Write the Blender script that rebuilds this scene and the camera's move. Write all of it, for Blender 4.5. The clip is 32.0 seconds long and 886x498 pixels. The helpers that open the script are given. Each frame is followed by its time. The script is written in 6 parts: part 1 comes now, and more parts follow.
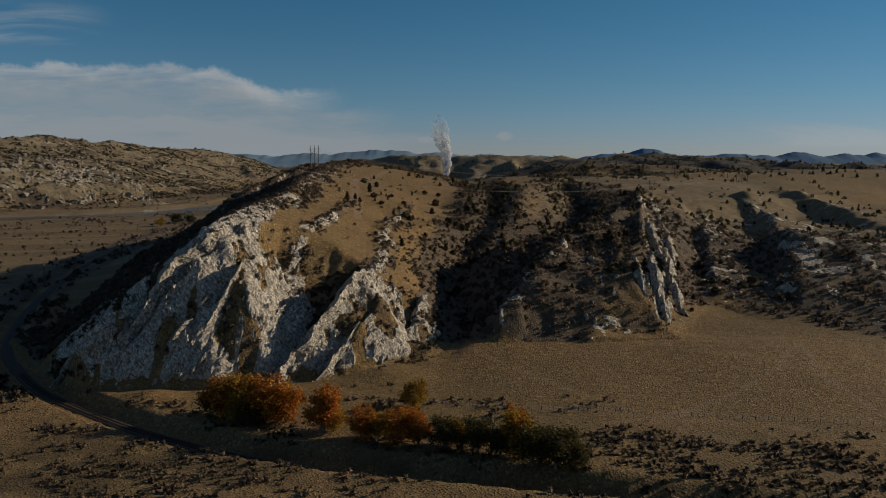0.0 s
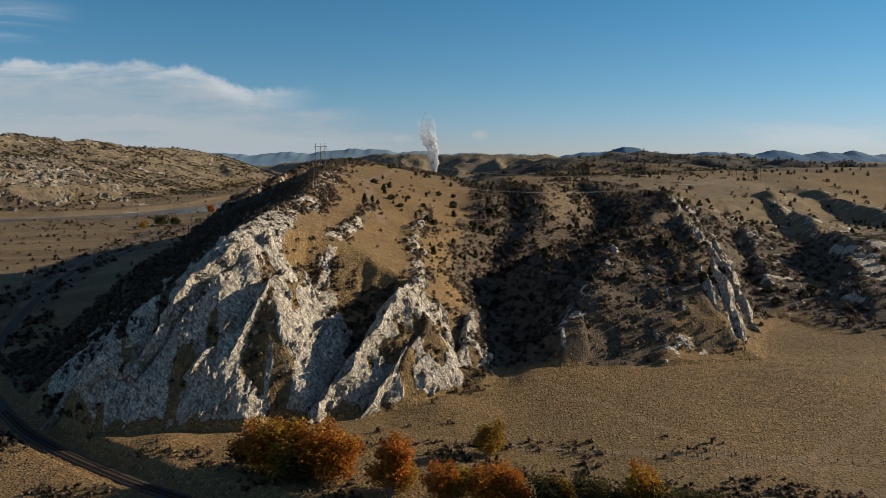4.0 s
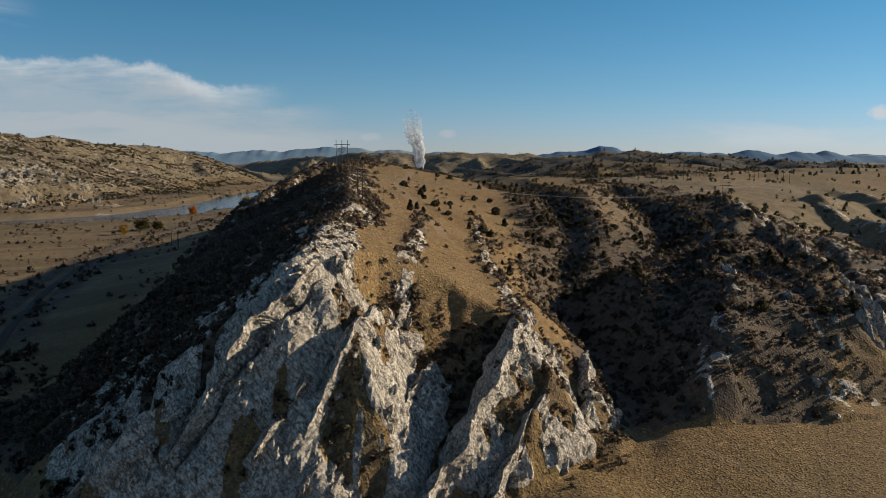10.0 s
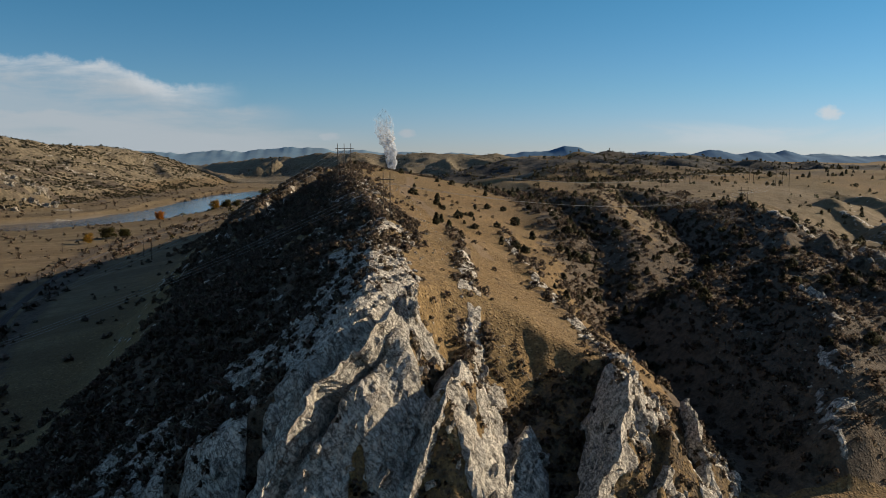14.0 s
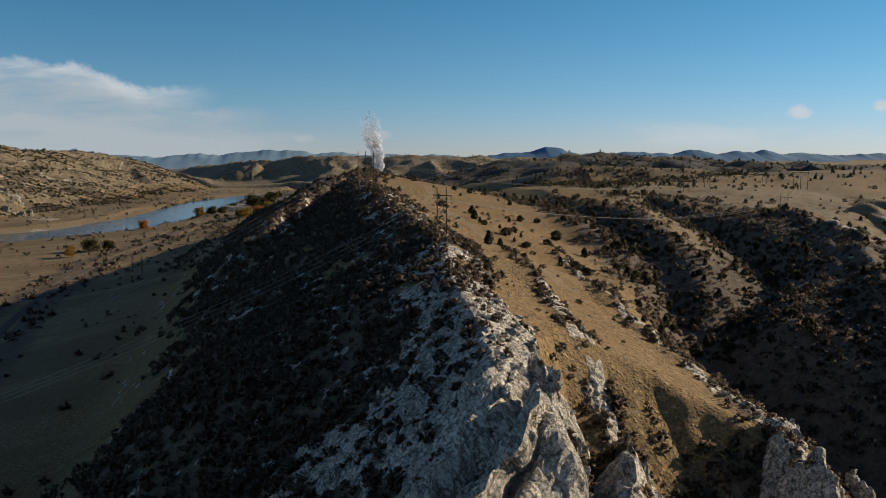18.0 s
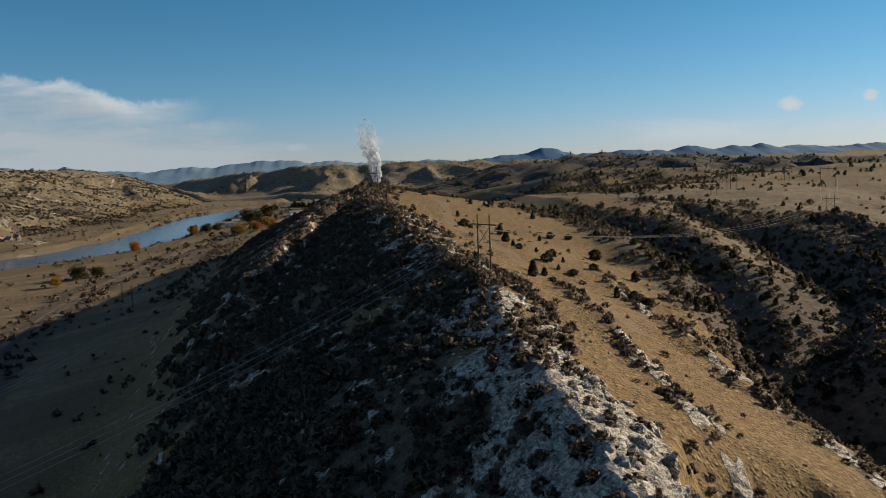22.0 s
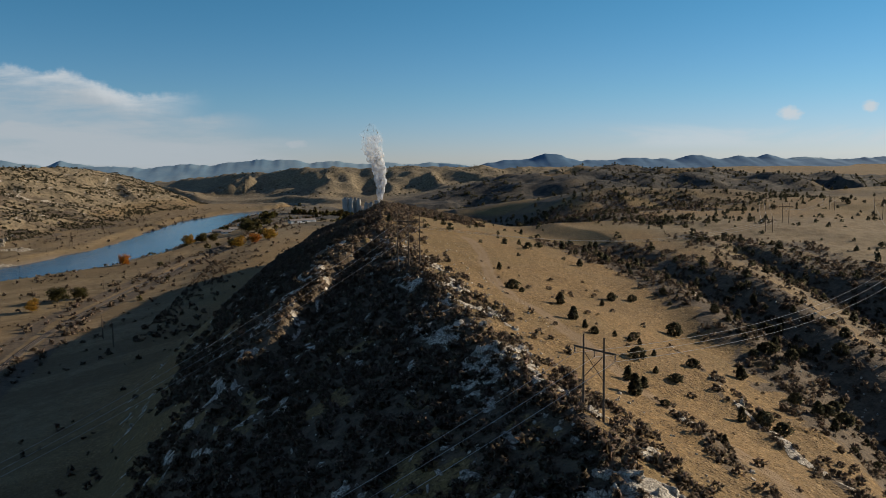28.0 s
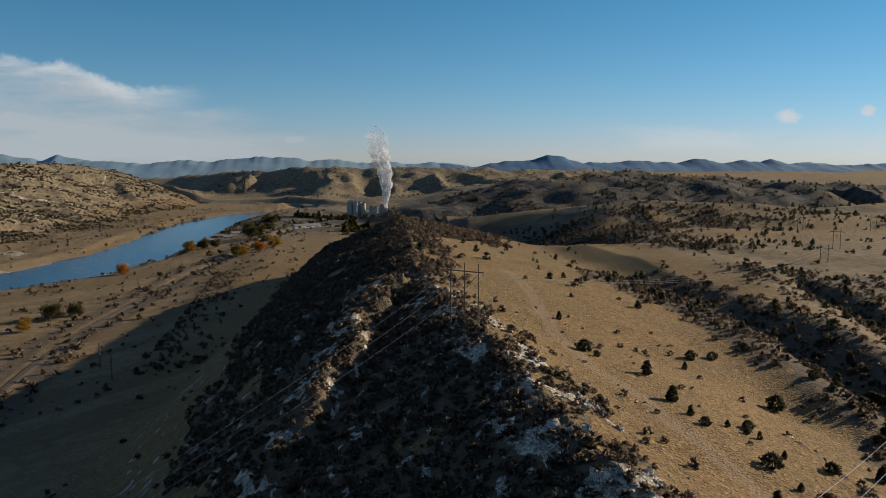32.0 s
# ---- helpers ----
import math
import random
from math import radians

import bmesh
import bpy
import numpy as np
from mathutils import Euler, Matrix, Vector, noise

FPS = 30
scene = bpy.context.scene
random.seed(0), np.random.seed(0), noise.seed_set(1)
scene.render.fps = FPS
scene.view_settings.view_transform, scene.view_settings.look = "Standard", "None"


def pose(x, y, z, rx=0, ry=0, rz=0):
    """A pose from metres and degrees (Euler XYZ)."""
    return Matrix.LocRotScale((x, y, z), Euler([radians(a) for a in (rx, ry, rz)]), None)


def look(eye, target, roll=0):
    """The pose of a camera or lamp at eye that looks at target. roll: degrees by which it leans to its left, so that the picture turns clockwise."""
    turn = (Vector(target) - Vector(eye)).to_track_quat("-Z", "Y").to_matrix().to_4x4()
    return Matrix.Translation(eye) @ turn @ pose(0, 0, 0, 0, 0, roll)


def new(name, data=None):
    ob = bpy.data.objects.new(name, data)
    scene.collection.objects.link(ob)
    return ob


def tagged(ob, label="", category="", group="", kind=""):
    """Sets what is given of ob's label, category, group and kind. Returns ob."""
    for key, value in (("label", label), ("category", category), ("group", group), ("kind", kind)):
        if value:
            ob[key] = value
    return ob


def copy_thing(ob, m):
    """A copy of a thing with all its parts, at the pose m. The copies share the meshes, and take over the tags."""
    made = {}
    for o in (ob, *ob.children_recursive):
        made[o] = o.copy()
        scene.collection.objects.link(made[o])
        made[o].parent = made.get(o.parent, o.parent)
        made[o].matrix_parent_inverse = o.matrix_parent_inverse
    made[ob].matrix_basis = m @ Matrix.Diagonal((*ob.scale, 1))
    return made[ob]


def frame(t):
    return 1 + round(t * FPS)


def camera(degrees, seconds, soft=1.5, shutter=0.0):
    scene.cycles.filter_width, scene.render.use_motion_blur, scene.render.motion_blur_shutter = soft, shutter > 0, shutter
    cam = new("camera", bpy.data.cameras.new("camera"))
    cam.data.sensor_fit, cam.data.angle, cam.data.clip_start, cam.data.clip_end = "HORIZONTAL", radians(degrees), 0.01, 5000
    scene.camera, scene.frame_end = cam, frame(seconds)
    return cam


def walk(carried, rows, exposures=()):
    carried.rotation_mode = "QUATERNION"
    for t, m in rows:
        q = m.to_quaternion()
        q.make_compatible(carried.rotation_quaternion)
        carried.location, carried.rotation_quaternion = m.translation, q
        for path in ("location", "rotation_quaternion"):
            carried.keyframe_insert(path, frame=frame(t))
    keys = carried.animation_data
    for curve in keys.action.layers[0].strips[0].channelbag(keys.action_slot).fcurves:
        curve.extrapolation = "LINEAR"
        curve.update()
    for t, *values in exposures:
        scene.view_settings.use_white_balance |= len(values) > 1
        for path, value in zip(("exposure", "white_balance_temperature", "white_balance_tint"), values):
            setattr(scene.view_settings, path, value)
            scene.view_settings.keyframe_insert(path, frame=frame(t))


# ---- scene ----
cam = camera(59.1, 32.0, soft=0.6)
METRES, EYE, TILT, LEAN, TURN = 400.0, 100.0, -6.7, 0.0, 0.0
ROWS = [
    (0.0, 0.0, 0.0, 0.0, 0.0, 0.0, -0.0),
    (0.5, -0.0092, 0.0138, 0.0011, -0.19, 0.01, 0.03),
    (1.0, -0.0181, 0.0272, 0.0028, -0.38, -0.01, 0.03),
    (1.5, -0.0271, 0.0408, 0.0043, -0.6, -0.02, 0.05),
    (2.0, -0.0362, 0.0544, 0.0059, -0.85, -0.03, 0.08),
    (2.5, -0.0455, 0.0683, 0.0074, -1.11, -0.04, 0.13),
    (3.0, -0.0539, 0.0812, 0.0089, -1.35, -0.05, 0.18),
    (3.5, -0.063, 0.0951, 0.0103, -1.61, -0.07, 0.26),
    (5.5, -0.0978, 0.1517, 0.0167, -2.04, -0.13, 0.24),
    (6.0, -0.1062, 0.1655, 0.0183, -2.16, -0.13, 0.21),
    (6.5, -0.1147, 0.1792, 0.02, -2.39, -0.14, 0.24),
    (7.0, -0.1235, 0.1932, 0.0217, -2.73, -0.15, 0.26),
    (7.5, -0.1321, 0.2072, 0.0237, -3.03, -0.17, 0.3),
    (8.0, -0.1405, 0.2212, 0.0255, -3.21, -0.18, 0.28),
    (8.5, -0.1488, 0.2352, 0.027, -3.34, -0.17, 0.29),
    (9.0, -0.1572, 0.2492, 0.0288, -3.51, -0.17, 0.31),
    (9.5, -0.1655, 0.2634, 0.0306, -3.75, -0.17, 0.32),
    (10.0, -0.1739, 0.2776, 0.0328, -4.12, -0.2, 0.39),
    (10.5, -0.1825, 0.2916, 0.0352, -4.53, -0.24, 0.48),
    (11.0, -0.1907, 0.3059, 0.0375, -4.86, -0.25, 0.54),
    (11.5, -0.1989, 0.3198, 0.0399, -5.16, -0.25, 0.58),
    (12.0, -0.207, 0.3337, 0.0424, -5.46, -0.25, 0.64),
    (12.5, -0.215, 0.3476, 0.045, -5.78, -0.24, 0.66),
    (13.0, -0.2229, 0.3615, 0.0477, -6.18, -0.24, 0.7),
    (13.5, -0.2309, 0.3752, 0.0504, -6.65, -0.25, 0.77),
    (14.0, -0.2387, 0.3891, 0.0531, -7.04, -0.26, 0.79),
    (14.5, -0.2461, 0.4028, 0.0557, -7.33, -0.27, 0.78),
    (16.5, -0.275, 0.4585, 0.0664, -8.28, -0.28, 0.74),
    (17.0, -0.282, 0.472, 0.0691, -8.46, -0.26, 0.83),
    (17.5, -0.2885, 0.4858, 0.0718, -8.61, -0.24, 1.06),
    (18.0, -0.2943, 0.4997, 0.0744, -8.73, -0.21, 1.39),
    (18.5, -0.2991, 0.514, 0.0767, -8.83, -0.16, 1.75),
    (19.0, -0.3028, 0.5283, 0.0791, -8.88, -0.11, 2.13),
    (19.5, -0.3053, 0.5427, 0.0813, -8.91, -0.06, 2.46),
    (20.0, -0.307, 0.5568, 0.0838, -8.93, -0.02, 2.74),
    (20.5, -0.3077, 0.5711, 0.0865, -8.94, 0.02, 3.01),
    (21.0, -0.3079, 0.5849, 0.0896, -8.97, 0.04, 3.21),
    (21.5, -0.3075, 0.5983, 0.0941, -8.99, 0.05, 3.35),
    (22.0, -0.3068, 0.6114, 0.0994, -9.0, 0.06, 3.45),
    (22.5, -0.306, 0.6244, 0.1045, -9.01, 0.06, 3.41),
    (23.0, -0.3054, 0.6374, 0.1096, -9.01, 0.08, 3.26),
    (23.5, -0.3055, 0.6501, 0.1149, -9.02, 0.08, 3.06),
    (24.0, -0.3059, 0.6632, 0.12, -9.03, 0.09, 2.87),
    (24.5, -0.3068, 0.6764, 0.1251, -9.05, 0.09, 2.69),
    (25.0, -0.3079, 0.6898, 0.1303, -9.07, 0.08, 2.54),
    (25.5, -0.3095, 0.7036, 0.1352, -9.08, 0.08, 2.36),
    (27.5, -0.3181, 0.7604, 0.1552, -9.19, 0.08, 2.02),
    (28.0, -0.3208, 0.7743, 0.1605, -9.22, 0.08, 2.01),
    (28.5, -0.3235, 0.7883, 0.1659, -9.24, 0.07, 1.96),
    (29.0, -0.3266, 0.8021, 0.1715, -9.27, 0.08, 1.93),
    (29.5, -0.3299, 0.8159, 0.1771, -9.29, 0.07, 1.86),
    (30.0, -0.3335, 0.8298, 0.1827, -9.32, 0.05, 1.75),
    (30.5, -0.3374, 0.8437, 0.1882, -9.35, 0.03, 1.59),
    (31.0, -0.3418, 0.8574, 0.1937, -9.38, -0.0, 1.42),
    (31.5, -0.3465, 0.8712, 0.199, -9.43, -0.04, 1.27),
    (32.0, -0.3516, 0.8848, 0.2045, -9.47, -0.09, 1.12),
]
walk(cam, [(t, pose(0, 0, EYE, TILT, LEAN, TURN) @ pose(METRES * x, METRES * y, METRES * z, 90 + pitch, roll, yaw)) for t, x, y, z, yaw, pitch, roll in ROWS],
     [(0.0, -0.76), (0.3, -0.46), (0.6, -0.18), (1.0, 0.0), (1.5, 0.0), (32.0, 0.0)])

# ---- light: a low afternoon sun and a clear sky with high cloud ----
SUN_EL, SUN_AZ = 19.5, 15.0
sun_dir = Vector((math.cos(radians(SUN_EL)) * math.cos(radians(SUN_AZ)), math.cos(radians(SUN_EL)) * math.sin(radians(SUN_AZ)), math.sin(radians(SUN_EL))))
sun = new("sun", bpy.data.lights.new("sun", "SUN"))
sun.data.energy, sun.data.angle, sun.data.color = 5.8, radians(0.53), (1.0, 0.85, 0.64)
sun.matrix_world = look((0, 0, 300), Vector((0, 0, 300)) - sun_dir)


class Nodes:
    """A short way to wire shader nodes."""
    def __init__(self, tree):
        self.t = tree
        tree.nodes.clear()

    def set(self, socket, v):
        if isinstance(v, bpy.types.NodeSocket):
            self.t.links.new(v, socket)
        else:
            socket.default_value = v

    def math(self, op, a, b=0.0, clamp=False):
        n = self.t.nodes.new("ShaderNodeMath")
        n.operation, n.use_clamp = op, clamp
        self.set(n.inputs[0], a), self.set(n.inputs[1], b)
        return n.outputs[0]

    def noise(self, vec, scale, detail=4.0, rough=0.55, distort=0.0):
        n = self.t.nodes.new("ShaderNodeTexNoise")
        self.set(n.inputs["Vector"], vec)
        for k, v in (("Scale", scale), ("Detail", detail), ("Roughness", rough), ("Distortion", distort)):
            self.set(n.inputs[k], v)
        return n.outputs["Fac"]

    def ramp(self, v, lo, hi, a=0.0, b=1.0):
        n = self.t.nodes.new("ShaderNodeMapRange")
        n.interpolation_type = "SMOOTHSTEP"
        for i, q in enumerate((v, lo, hi, a, b)):
            self.set(n.inputs[i], q)
        return n.outputs[0]

    def mix(self, f, a, b):
        n = self.t.nodes.new("ShaderNodeMix")
        n.data_type = "RGBA"
        self.set(n.inputs[0], f)
        for s, q in ((6, a), (7, b)):
            self.set(n.inputs[s], (*q, 1) if isinstance(q, tuple) and len(q) == 3 else q)
        return n.outputs[2]

    def attr(self, name):
        n = self.t.nodes.new("ShaderNodeAttribute")
        n.attribute_name = name
        return n.outputs["Fac"]

    def scaled(self, vec, x, y, z):
        n = self.t.nodes.new("ShaderNodeVectorMath")
        n.operation = "MULTIPLY"
        self.set(n.inputs[0], vec)
        n.inputs[1].default_value = (x, y, z)
        return n.outputs[0]


def build_world():
    world = bpy.data.worlds.new("sky")
    scene.world = world
    world.use_nodes = True
    k = Nodes(world.node_tree)
    sky = k.t.nodes.new("ShaderNodeTexSky")
    sky.sky_type, sky.sun_disc = "NISHITA", False
    sky.sun_elevation, sky.sun_rotation = radians(SUN_EL), radians(90 - SUN_AZ)
    sky.altitude, sky.air_density, sky.dust_density, sky.ozone_density = 1300, 1.0, 0.05, 3.0
    co = k.t.nodes.new("ShaderNodeTexCoord").outputs["Generated"]
    sep = k.t.nodes.new("ShaderNodeSeparateXYZ")
    k.set(sep.inputs[0], co)
    sx, sy, sz = sep.outputs
    ahead = k.math("MAXIMUM", sy, 0.05)
    u, w = k.math("DIVIDE", sx, ahead), k.math("DIVIDE", sz, ahead)
    com = k.t.nodes.new("ShaderNodeCombineXYZ")
    k.set(com.inputs[0], u), k.set(com.inputs[1], w)
    uv = com.outputs[0]
    soft = k.noise(k.scaled(uv, 3.2, 15.0, 1), 1.0, 6.0, 0.62, 0.7)
    fine = k.noise(k.scaled(uv, 7.0, 42.0, 1), 1.0, 5.0, 0.6, 0.4)
    edge = k.noise(k.scaled(uv, 9.0, 9.0, 1), 1.0, 5.0, 0.6)
    # three decks of cloud, each lower and reaching further to the right
    rough = k.math("ADD", k.math("MULTIPLY", k.math("SUBTRACT", edge, 0.5), 0.05), k.math("MULTIPLY", k.math("SUBTRACT", k.noise(k.scaled(uv, 30, 34, 1), 1.0, 6.0, 0.65), 0.5), 0.028))
    streak = k.ramp(k.math("ADD", k.math("MULTIPLY", soft, 0.55), k.math("MULTIPLY", fine, 0.45)), 0.36, 0.58)
    rim = k.math("ADD", k.ramp(u, -0.29, -0.19, 0.118, 0.084), rough)
    under = k.ramp(k.math("SUBTRACT", rim, w), -0.001, 0.012)
    lean = k.math("SUBTRACT", rim, w)
    deck_a = k.math("MULTIPLY", k.math("MULTIPLY", under, k.ramp(u, -0.22, -0.11, 1.0, 0.0)), k.math("MULTIPLY", k.ramp(lean, 0.015, 0.06, 1.0, 0.65), k.math("ADD", 0.42, k.math("MULTIPLY", streak, 0.58))))
    deck_b = k.math("MULTIPLY", k.math("MULTIPLY", k.ramp(k.math("SUBTRACT", k.math("ADD", 0.060, k.math("MULTIPLY", rough, 0.5)), w), -0.002, 0.012), k.ramp(u, -0.16, -0.04, 1.0, 0.0)), k.math("ADD", 0.34, k.math("MULTIPLY", streak, 0.6)))
    deck_c = k.math("MULTIPLY", k.math("MULTIPLY", k.ramp(k.math("SUBTRACT", k.math("ADD", 0.032, k.math("MULTIPLY", rough, 0.35)), w), -0.003, 0.012), k.ramp(u, -0.08, 0.05, 1.0, 0.0)), k.math("ADD", 0.32, k.math("MULTIPLY", streak, 0.55)))
    bank = k.math("MAXIMUM", deck_a, k.math("MAXIMUM", deck_b, deck_c))
    # a thin veil above it
    veil = k.math("MULTIPLY", k.math("MULTIPLY", k.ramp(w, 0.135, 0.15), k.ramp(w, 0.165, 0.20, 1.0, 0.0)), k.math("MULTIPLY", k.ramp(u, -0.52, -0.40, 0.55, 0.0), k.ramp(soft, 0.42, 0.6)))
    # low streaks to the right and small puffs
    low = k.math("MULTIPLY", k.math("MULTIPLY", k.ramp(w, 0.005, 0.02), k.ramp(w, 0.028, 0.05, 1.0, 0.0)), k.math("MULTIPLY", k.ramp(u, 0.30, 0.45, 0.0, 0.5), k.ramp(soft, 0.40, 0.58)))
    total = k.math("MAXIMUM", bank, k.math("MAXIMUM", veil, low))
    for pu, pw, ru, rw in ((0.652, 0.056, 0.020, 0.011), (0.775, 0.065, 0.014, 0.009), (0.85, 0.054, 0.026, 0.009), (0.078, 0.026, 0.012, 0.006), (-0.02, 0.022, 0.016, 0.006), (-0.235, 0.034, 0.02, 0.010), (-0.44, 0.024, 0.03, 0.012)):
        du = k.math("POWER", k.math("DIVIDE", k.math("SUBTRACT", u, pu), ru), 2.0)
        dw = k.math("POWER", k.math("DIVIDE", k.math("SUBTRACT", w, pw), rw), 2.0)
        r = k.math("ADD", k.math("ADD", du, dw), k.math("MULTIPLY", k.math("SUBTRACT", k.noise(k.scaled(uv, 70, 120, 1), 1.0, 5.0, 0.65), 0.5), 2.2))
        total = k.math("MAXIMUM", total, k.ramp(r, 0.0, 1.3, 0.85, 0.0))
    total = k.math("MULTIPLY", total, k.ramp(sy, 0.1, 0.3))
    sky_tint = k.mix(k.ramp(sz, 0.0, 0.09), (0.72, 0.81, 1.14), (0.62, 0.86, 1.04))
    sky_tint = k.mix(k.ramp(sz, 0.04, 0.22), sky_tint, (0.42, 0.88, 0.99))
    # unseen upper sky is brightened and warmed as added fill for shaded ground
    sky_tint = k.mix(k.ramp(sz, 0.24, 0.6), sky_tint, (1.33, 1.16, 1.06))
    tint = k.t.nodes.new("ShaderNodeMix")
    tint.data_type, tint.blend_type = "RGBA", "MULTIPLY"
    tint.inputs[0].default_value = 1.0
    k.set(tint.inputs[6], sky.outputs[0]), k.set(tint.inputs[7], sky_tint)
    glow = k.math('MAXIMUM', k.math('MULTIPLY', k.ramp(lean, 0.0, 0.035, 1.0, 0.0), k.ramp(fine, 0.3, 0.55)), k.ramp(u, 0.3, 0.5))
    col = k.mix(total, tint.outputs[2], k.mix(glow, (4.9, 5.5, 6.0), (6.9, 7.4, 7.8)))
    bg = k.t.nodes.new("ShaderNodeBackground")
    k.set(bg.inputs[0], col)
    bg.inputs[1].default_value = 0.084
    out = k.t.nodes.new("ShaderNodeOutputWorld")
    k.t.links.new(bg.outputs[0], out.inputs[0])


build_world()

# ---- shapes of the land ----
def lattice(i, j, seed):
    h = (i.astype(np.int64) * 374761393 + j.astype(np.int64) * 668265263 + seed * 1274126177) & 0xFFFFFFFF
    h = ((h ^ (h >> 13)) * 1274126177) & 0xFFFFFFFF
    return ((h ^ (h >> 16)) & 0xFFFFFF) / float(0xFFFFFF)


def vnoise(x, y, seed=0):
    i, j = np.floor(x), np.floor(y)
    fx, fy = x - i, y - j
    fx, fy = fx * fx * fx * (fx * (fx * 6 - 15) + 10), fy * fy * fy * (fy * (fy * 6 - 15) + 10)
    a, b, c, d = lattice(i, j, seed), lattice(i + 1, j, seed), lattice(i, j + 1, seed), lattice(i + 1, j + 1, seed)
    return 2 * ((a * (1 - fx) + b * fx) * (1 - fy) + (c * (1 - fx) + d * fx) * fy) - 1


def fbm(x, y, octaves=4, seed=0, gain=0.5):
    s, a = np.zeros_like(x), 1.0
    for o in range(octaves):
        s += a * vnoise(x * 2 ** o + 17.3 * o, y * 2 ** o - 9.1 * o, seed + o)
        a *= gain
    return s


def blocks(x, y, seed=0, tilt=1.0):
    """Broken rock: every cell of a jittered lattice is a facet with its own height and tilt."""
    i, j = np.floor(x), np.floor(y)
    best, val = np.full_like(x, 1e9), np.zeros_like(x)
    for di in (-1, 0, 1):
        for dj in (-1, 0, 1):
            a, b = i + di, j + dj
            px, py = a + lattice(a, b, seed), b + lattice(a, b, seed + 1)
            dx, dy = x - px, y - py
            d = dx * dx + dy * dy
            v = (lattice(a, b, seed + 2) - 0.5) + tilt * (dx * (lattice(a, b, seed + 3) - 0.5) + dy * (lattice(a, b, seed + 4) - 0.5))
            near = d < best
            best, val = np.where(near, d, best), np.where(near, v, val)
    return val


def smax(a, b, k):
    h = np.clip(0.5 + 0.5 * (a - b) / k, 0, 1)
    return b + (a - b) * h + k * h * (1 - h)


def smin(a, b, k):
    return -smax(-a, -b, k)


def step(v, lo, hi):
    t = np.clip((v - lo) / (hi - lo), 0, 1)
    return t * t * (3 - 2 * t)


def line(X, Y, pts):
    """Of a line of (x, y, z) points: the distance to it, the side (right positive), its z and the way along it at the nearest point."""
    best, side, z, way, run = np.full(X.shape, 1e18), np.zeros(X.shape), np.zeros(X.shape), np.zeros(X.shape), 0.0
    for (ax, ay, az), (bx, by, bz) in zip(pts, pts[1:]):
        ex, ey = bx - ax, by - ay
        n = ex * ex + ey * ey
        t = np.clip(((X - ax) * ex + (Y - ay) * ey) / n, 0, 1)
        dx, dy = X - ax - t * ex, Y - ay - t * ey
        d = dx * dx + dy * dy
        near = d < best
        best = np.where(near, d, best)
        side = np.where(near, np.sign(dx * ey - dy * ex), side)
        z, way = np.where(near, az + t * (bz - az), z), np.where(near, run + t * n ** 0.5, way)
        run += n ** 0.5
    return np.sqrt(best), side, z, way


# crests and draws, each as points x, y, z from the near end to the far end
HOGBACK = [(-154, 288, 12), (-142, 285.5, 22), (-130, 284, 35), (-112, 290, 54), (-97, 299, 68), (-91.5, 322, 75), (-90, 345, 76), (-88.5, 380, 78.5), (-85, 410, 80), (-83, 440, 83), (-88, 485, 86), (-93, 588, 91), (-98, 683, 95), (-90, 770, 96), (-80, 860, 92), (-72, 950, 89), (-66, 1040, 88), (-58, 1110, 76), (-40, 1200, 40), (-20, 1270, 20)]
# fins of rock where the steep beds come out at the front: the crest of each from its foot up, and the slope of its lit side
FINS = [
    ([(-150, 285, 13), (-141, 284, 23), (-130, 282.5, 35.5), (-120, 287, 46)], 2.6),
    ([(-136, 284, 14), (-124, 281.5, 28.5), (-116, 287, 38)], 2.8),
    ([(-116, 281, 29), (-103, 290, 51), (-93, 297, 62), (-85, 308, 67.5), (-83, 324, 73)], 2.0),
    ([(-106, 278, 19), (-99.5, 281.5, 29), (-95.5, 284, 39), (-92, 289, 38)], 2.8),
    ([(-93, 282, 27), (-85, 290, 43), (-78, 297, 59), (-74, 306, 61), (-70, 318, 60)], 2.2),
    ([(-86, 279, 14), (-73, 289, 25), (-63.5, 302, 40), (-57, 316, 46)], 2.3),
    ([(-66, 279, 13), (-50, 295, 29), (-40, 309, 44), (-33.5, 320, 53.5), (-28.5, 340, 55)], 1.6),
    ([(-50, 284, 14), (-34, 300, 32), (-25, 316, 43)], 2.0),
    ([(-19, 309, 20), (-10, 330, 34), (-7, 345, 38.5), (-10, 362, 43)], 1.3),
]
# the same beds run on up the slope as low ribs: x, y, how far they stand out
LANES = [[(-70, 318, 1.5), (-65, 341, 3.0), (-60, 385, 2.0), (-55, 440, 1.2), (-52, 475, 0.6)], [(-29, 335, 1.5), (-28.5, 370, 2.6), (-29, 392, 3.5), (-31, 415, 2.5), (-27, 470, 1.2), (-20, 540, 0.5)]]
DRAW = [(-30, 250, 12), (-6, 300, 18.5), (4, 322, 20.5), (10, 360, 24), (5, 400, 28), (8, 442, 35), (20, 490, 47), (33, 540, 57), (37, 590, 63), (40, 640, 68), (38, 700, 74), (30, 750, 80)]
EAST_A = [(23, 327, 31), (27, 335, 37), (40, 355, 46), (54, 379, 56), (65, 425, 58), (80, 450, 61), (110, 500, 64), (138, 560, 68), (160, 640, 75)]
# a wall of upright beds that stands above the ground to its east
EAST_B = [(99, 339, 21), (97, 350, 36), (96, 362, 49), (100, 374, 52.5), (110, 430, 57), (126, 500, 61), (150, 590, 67), (165, 640, 72)]
TOE = [(-5, 316, 21), (25, 322, 22), (100, 338, 20), (123, 386, 23), (150, 414, 20), (229, 474, 12), (330, 560, 10), (620, 760, 10), (1300, 1000, 20), (2500, 1200, 40)]
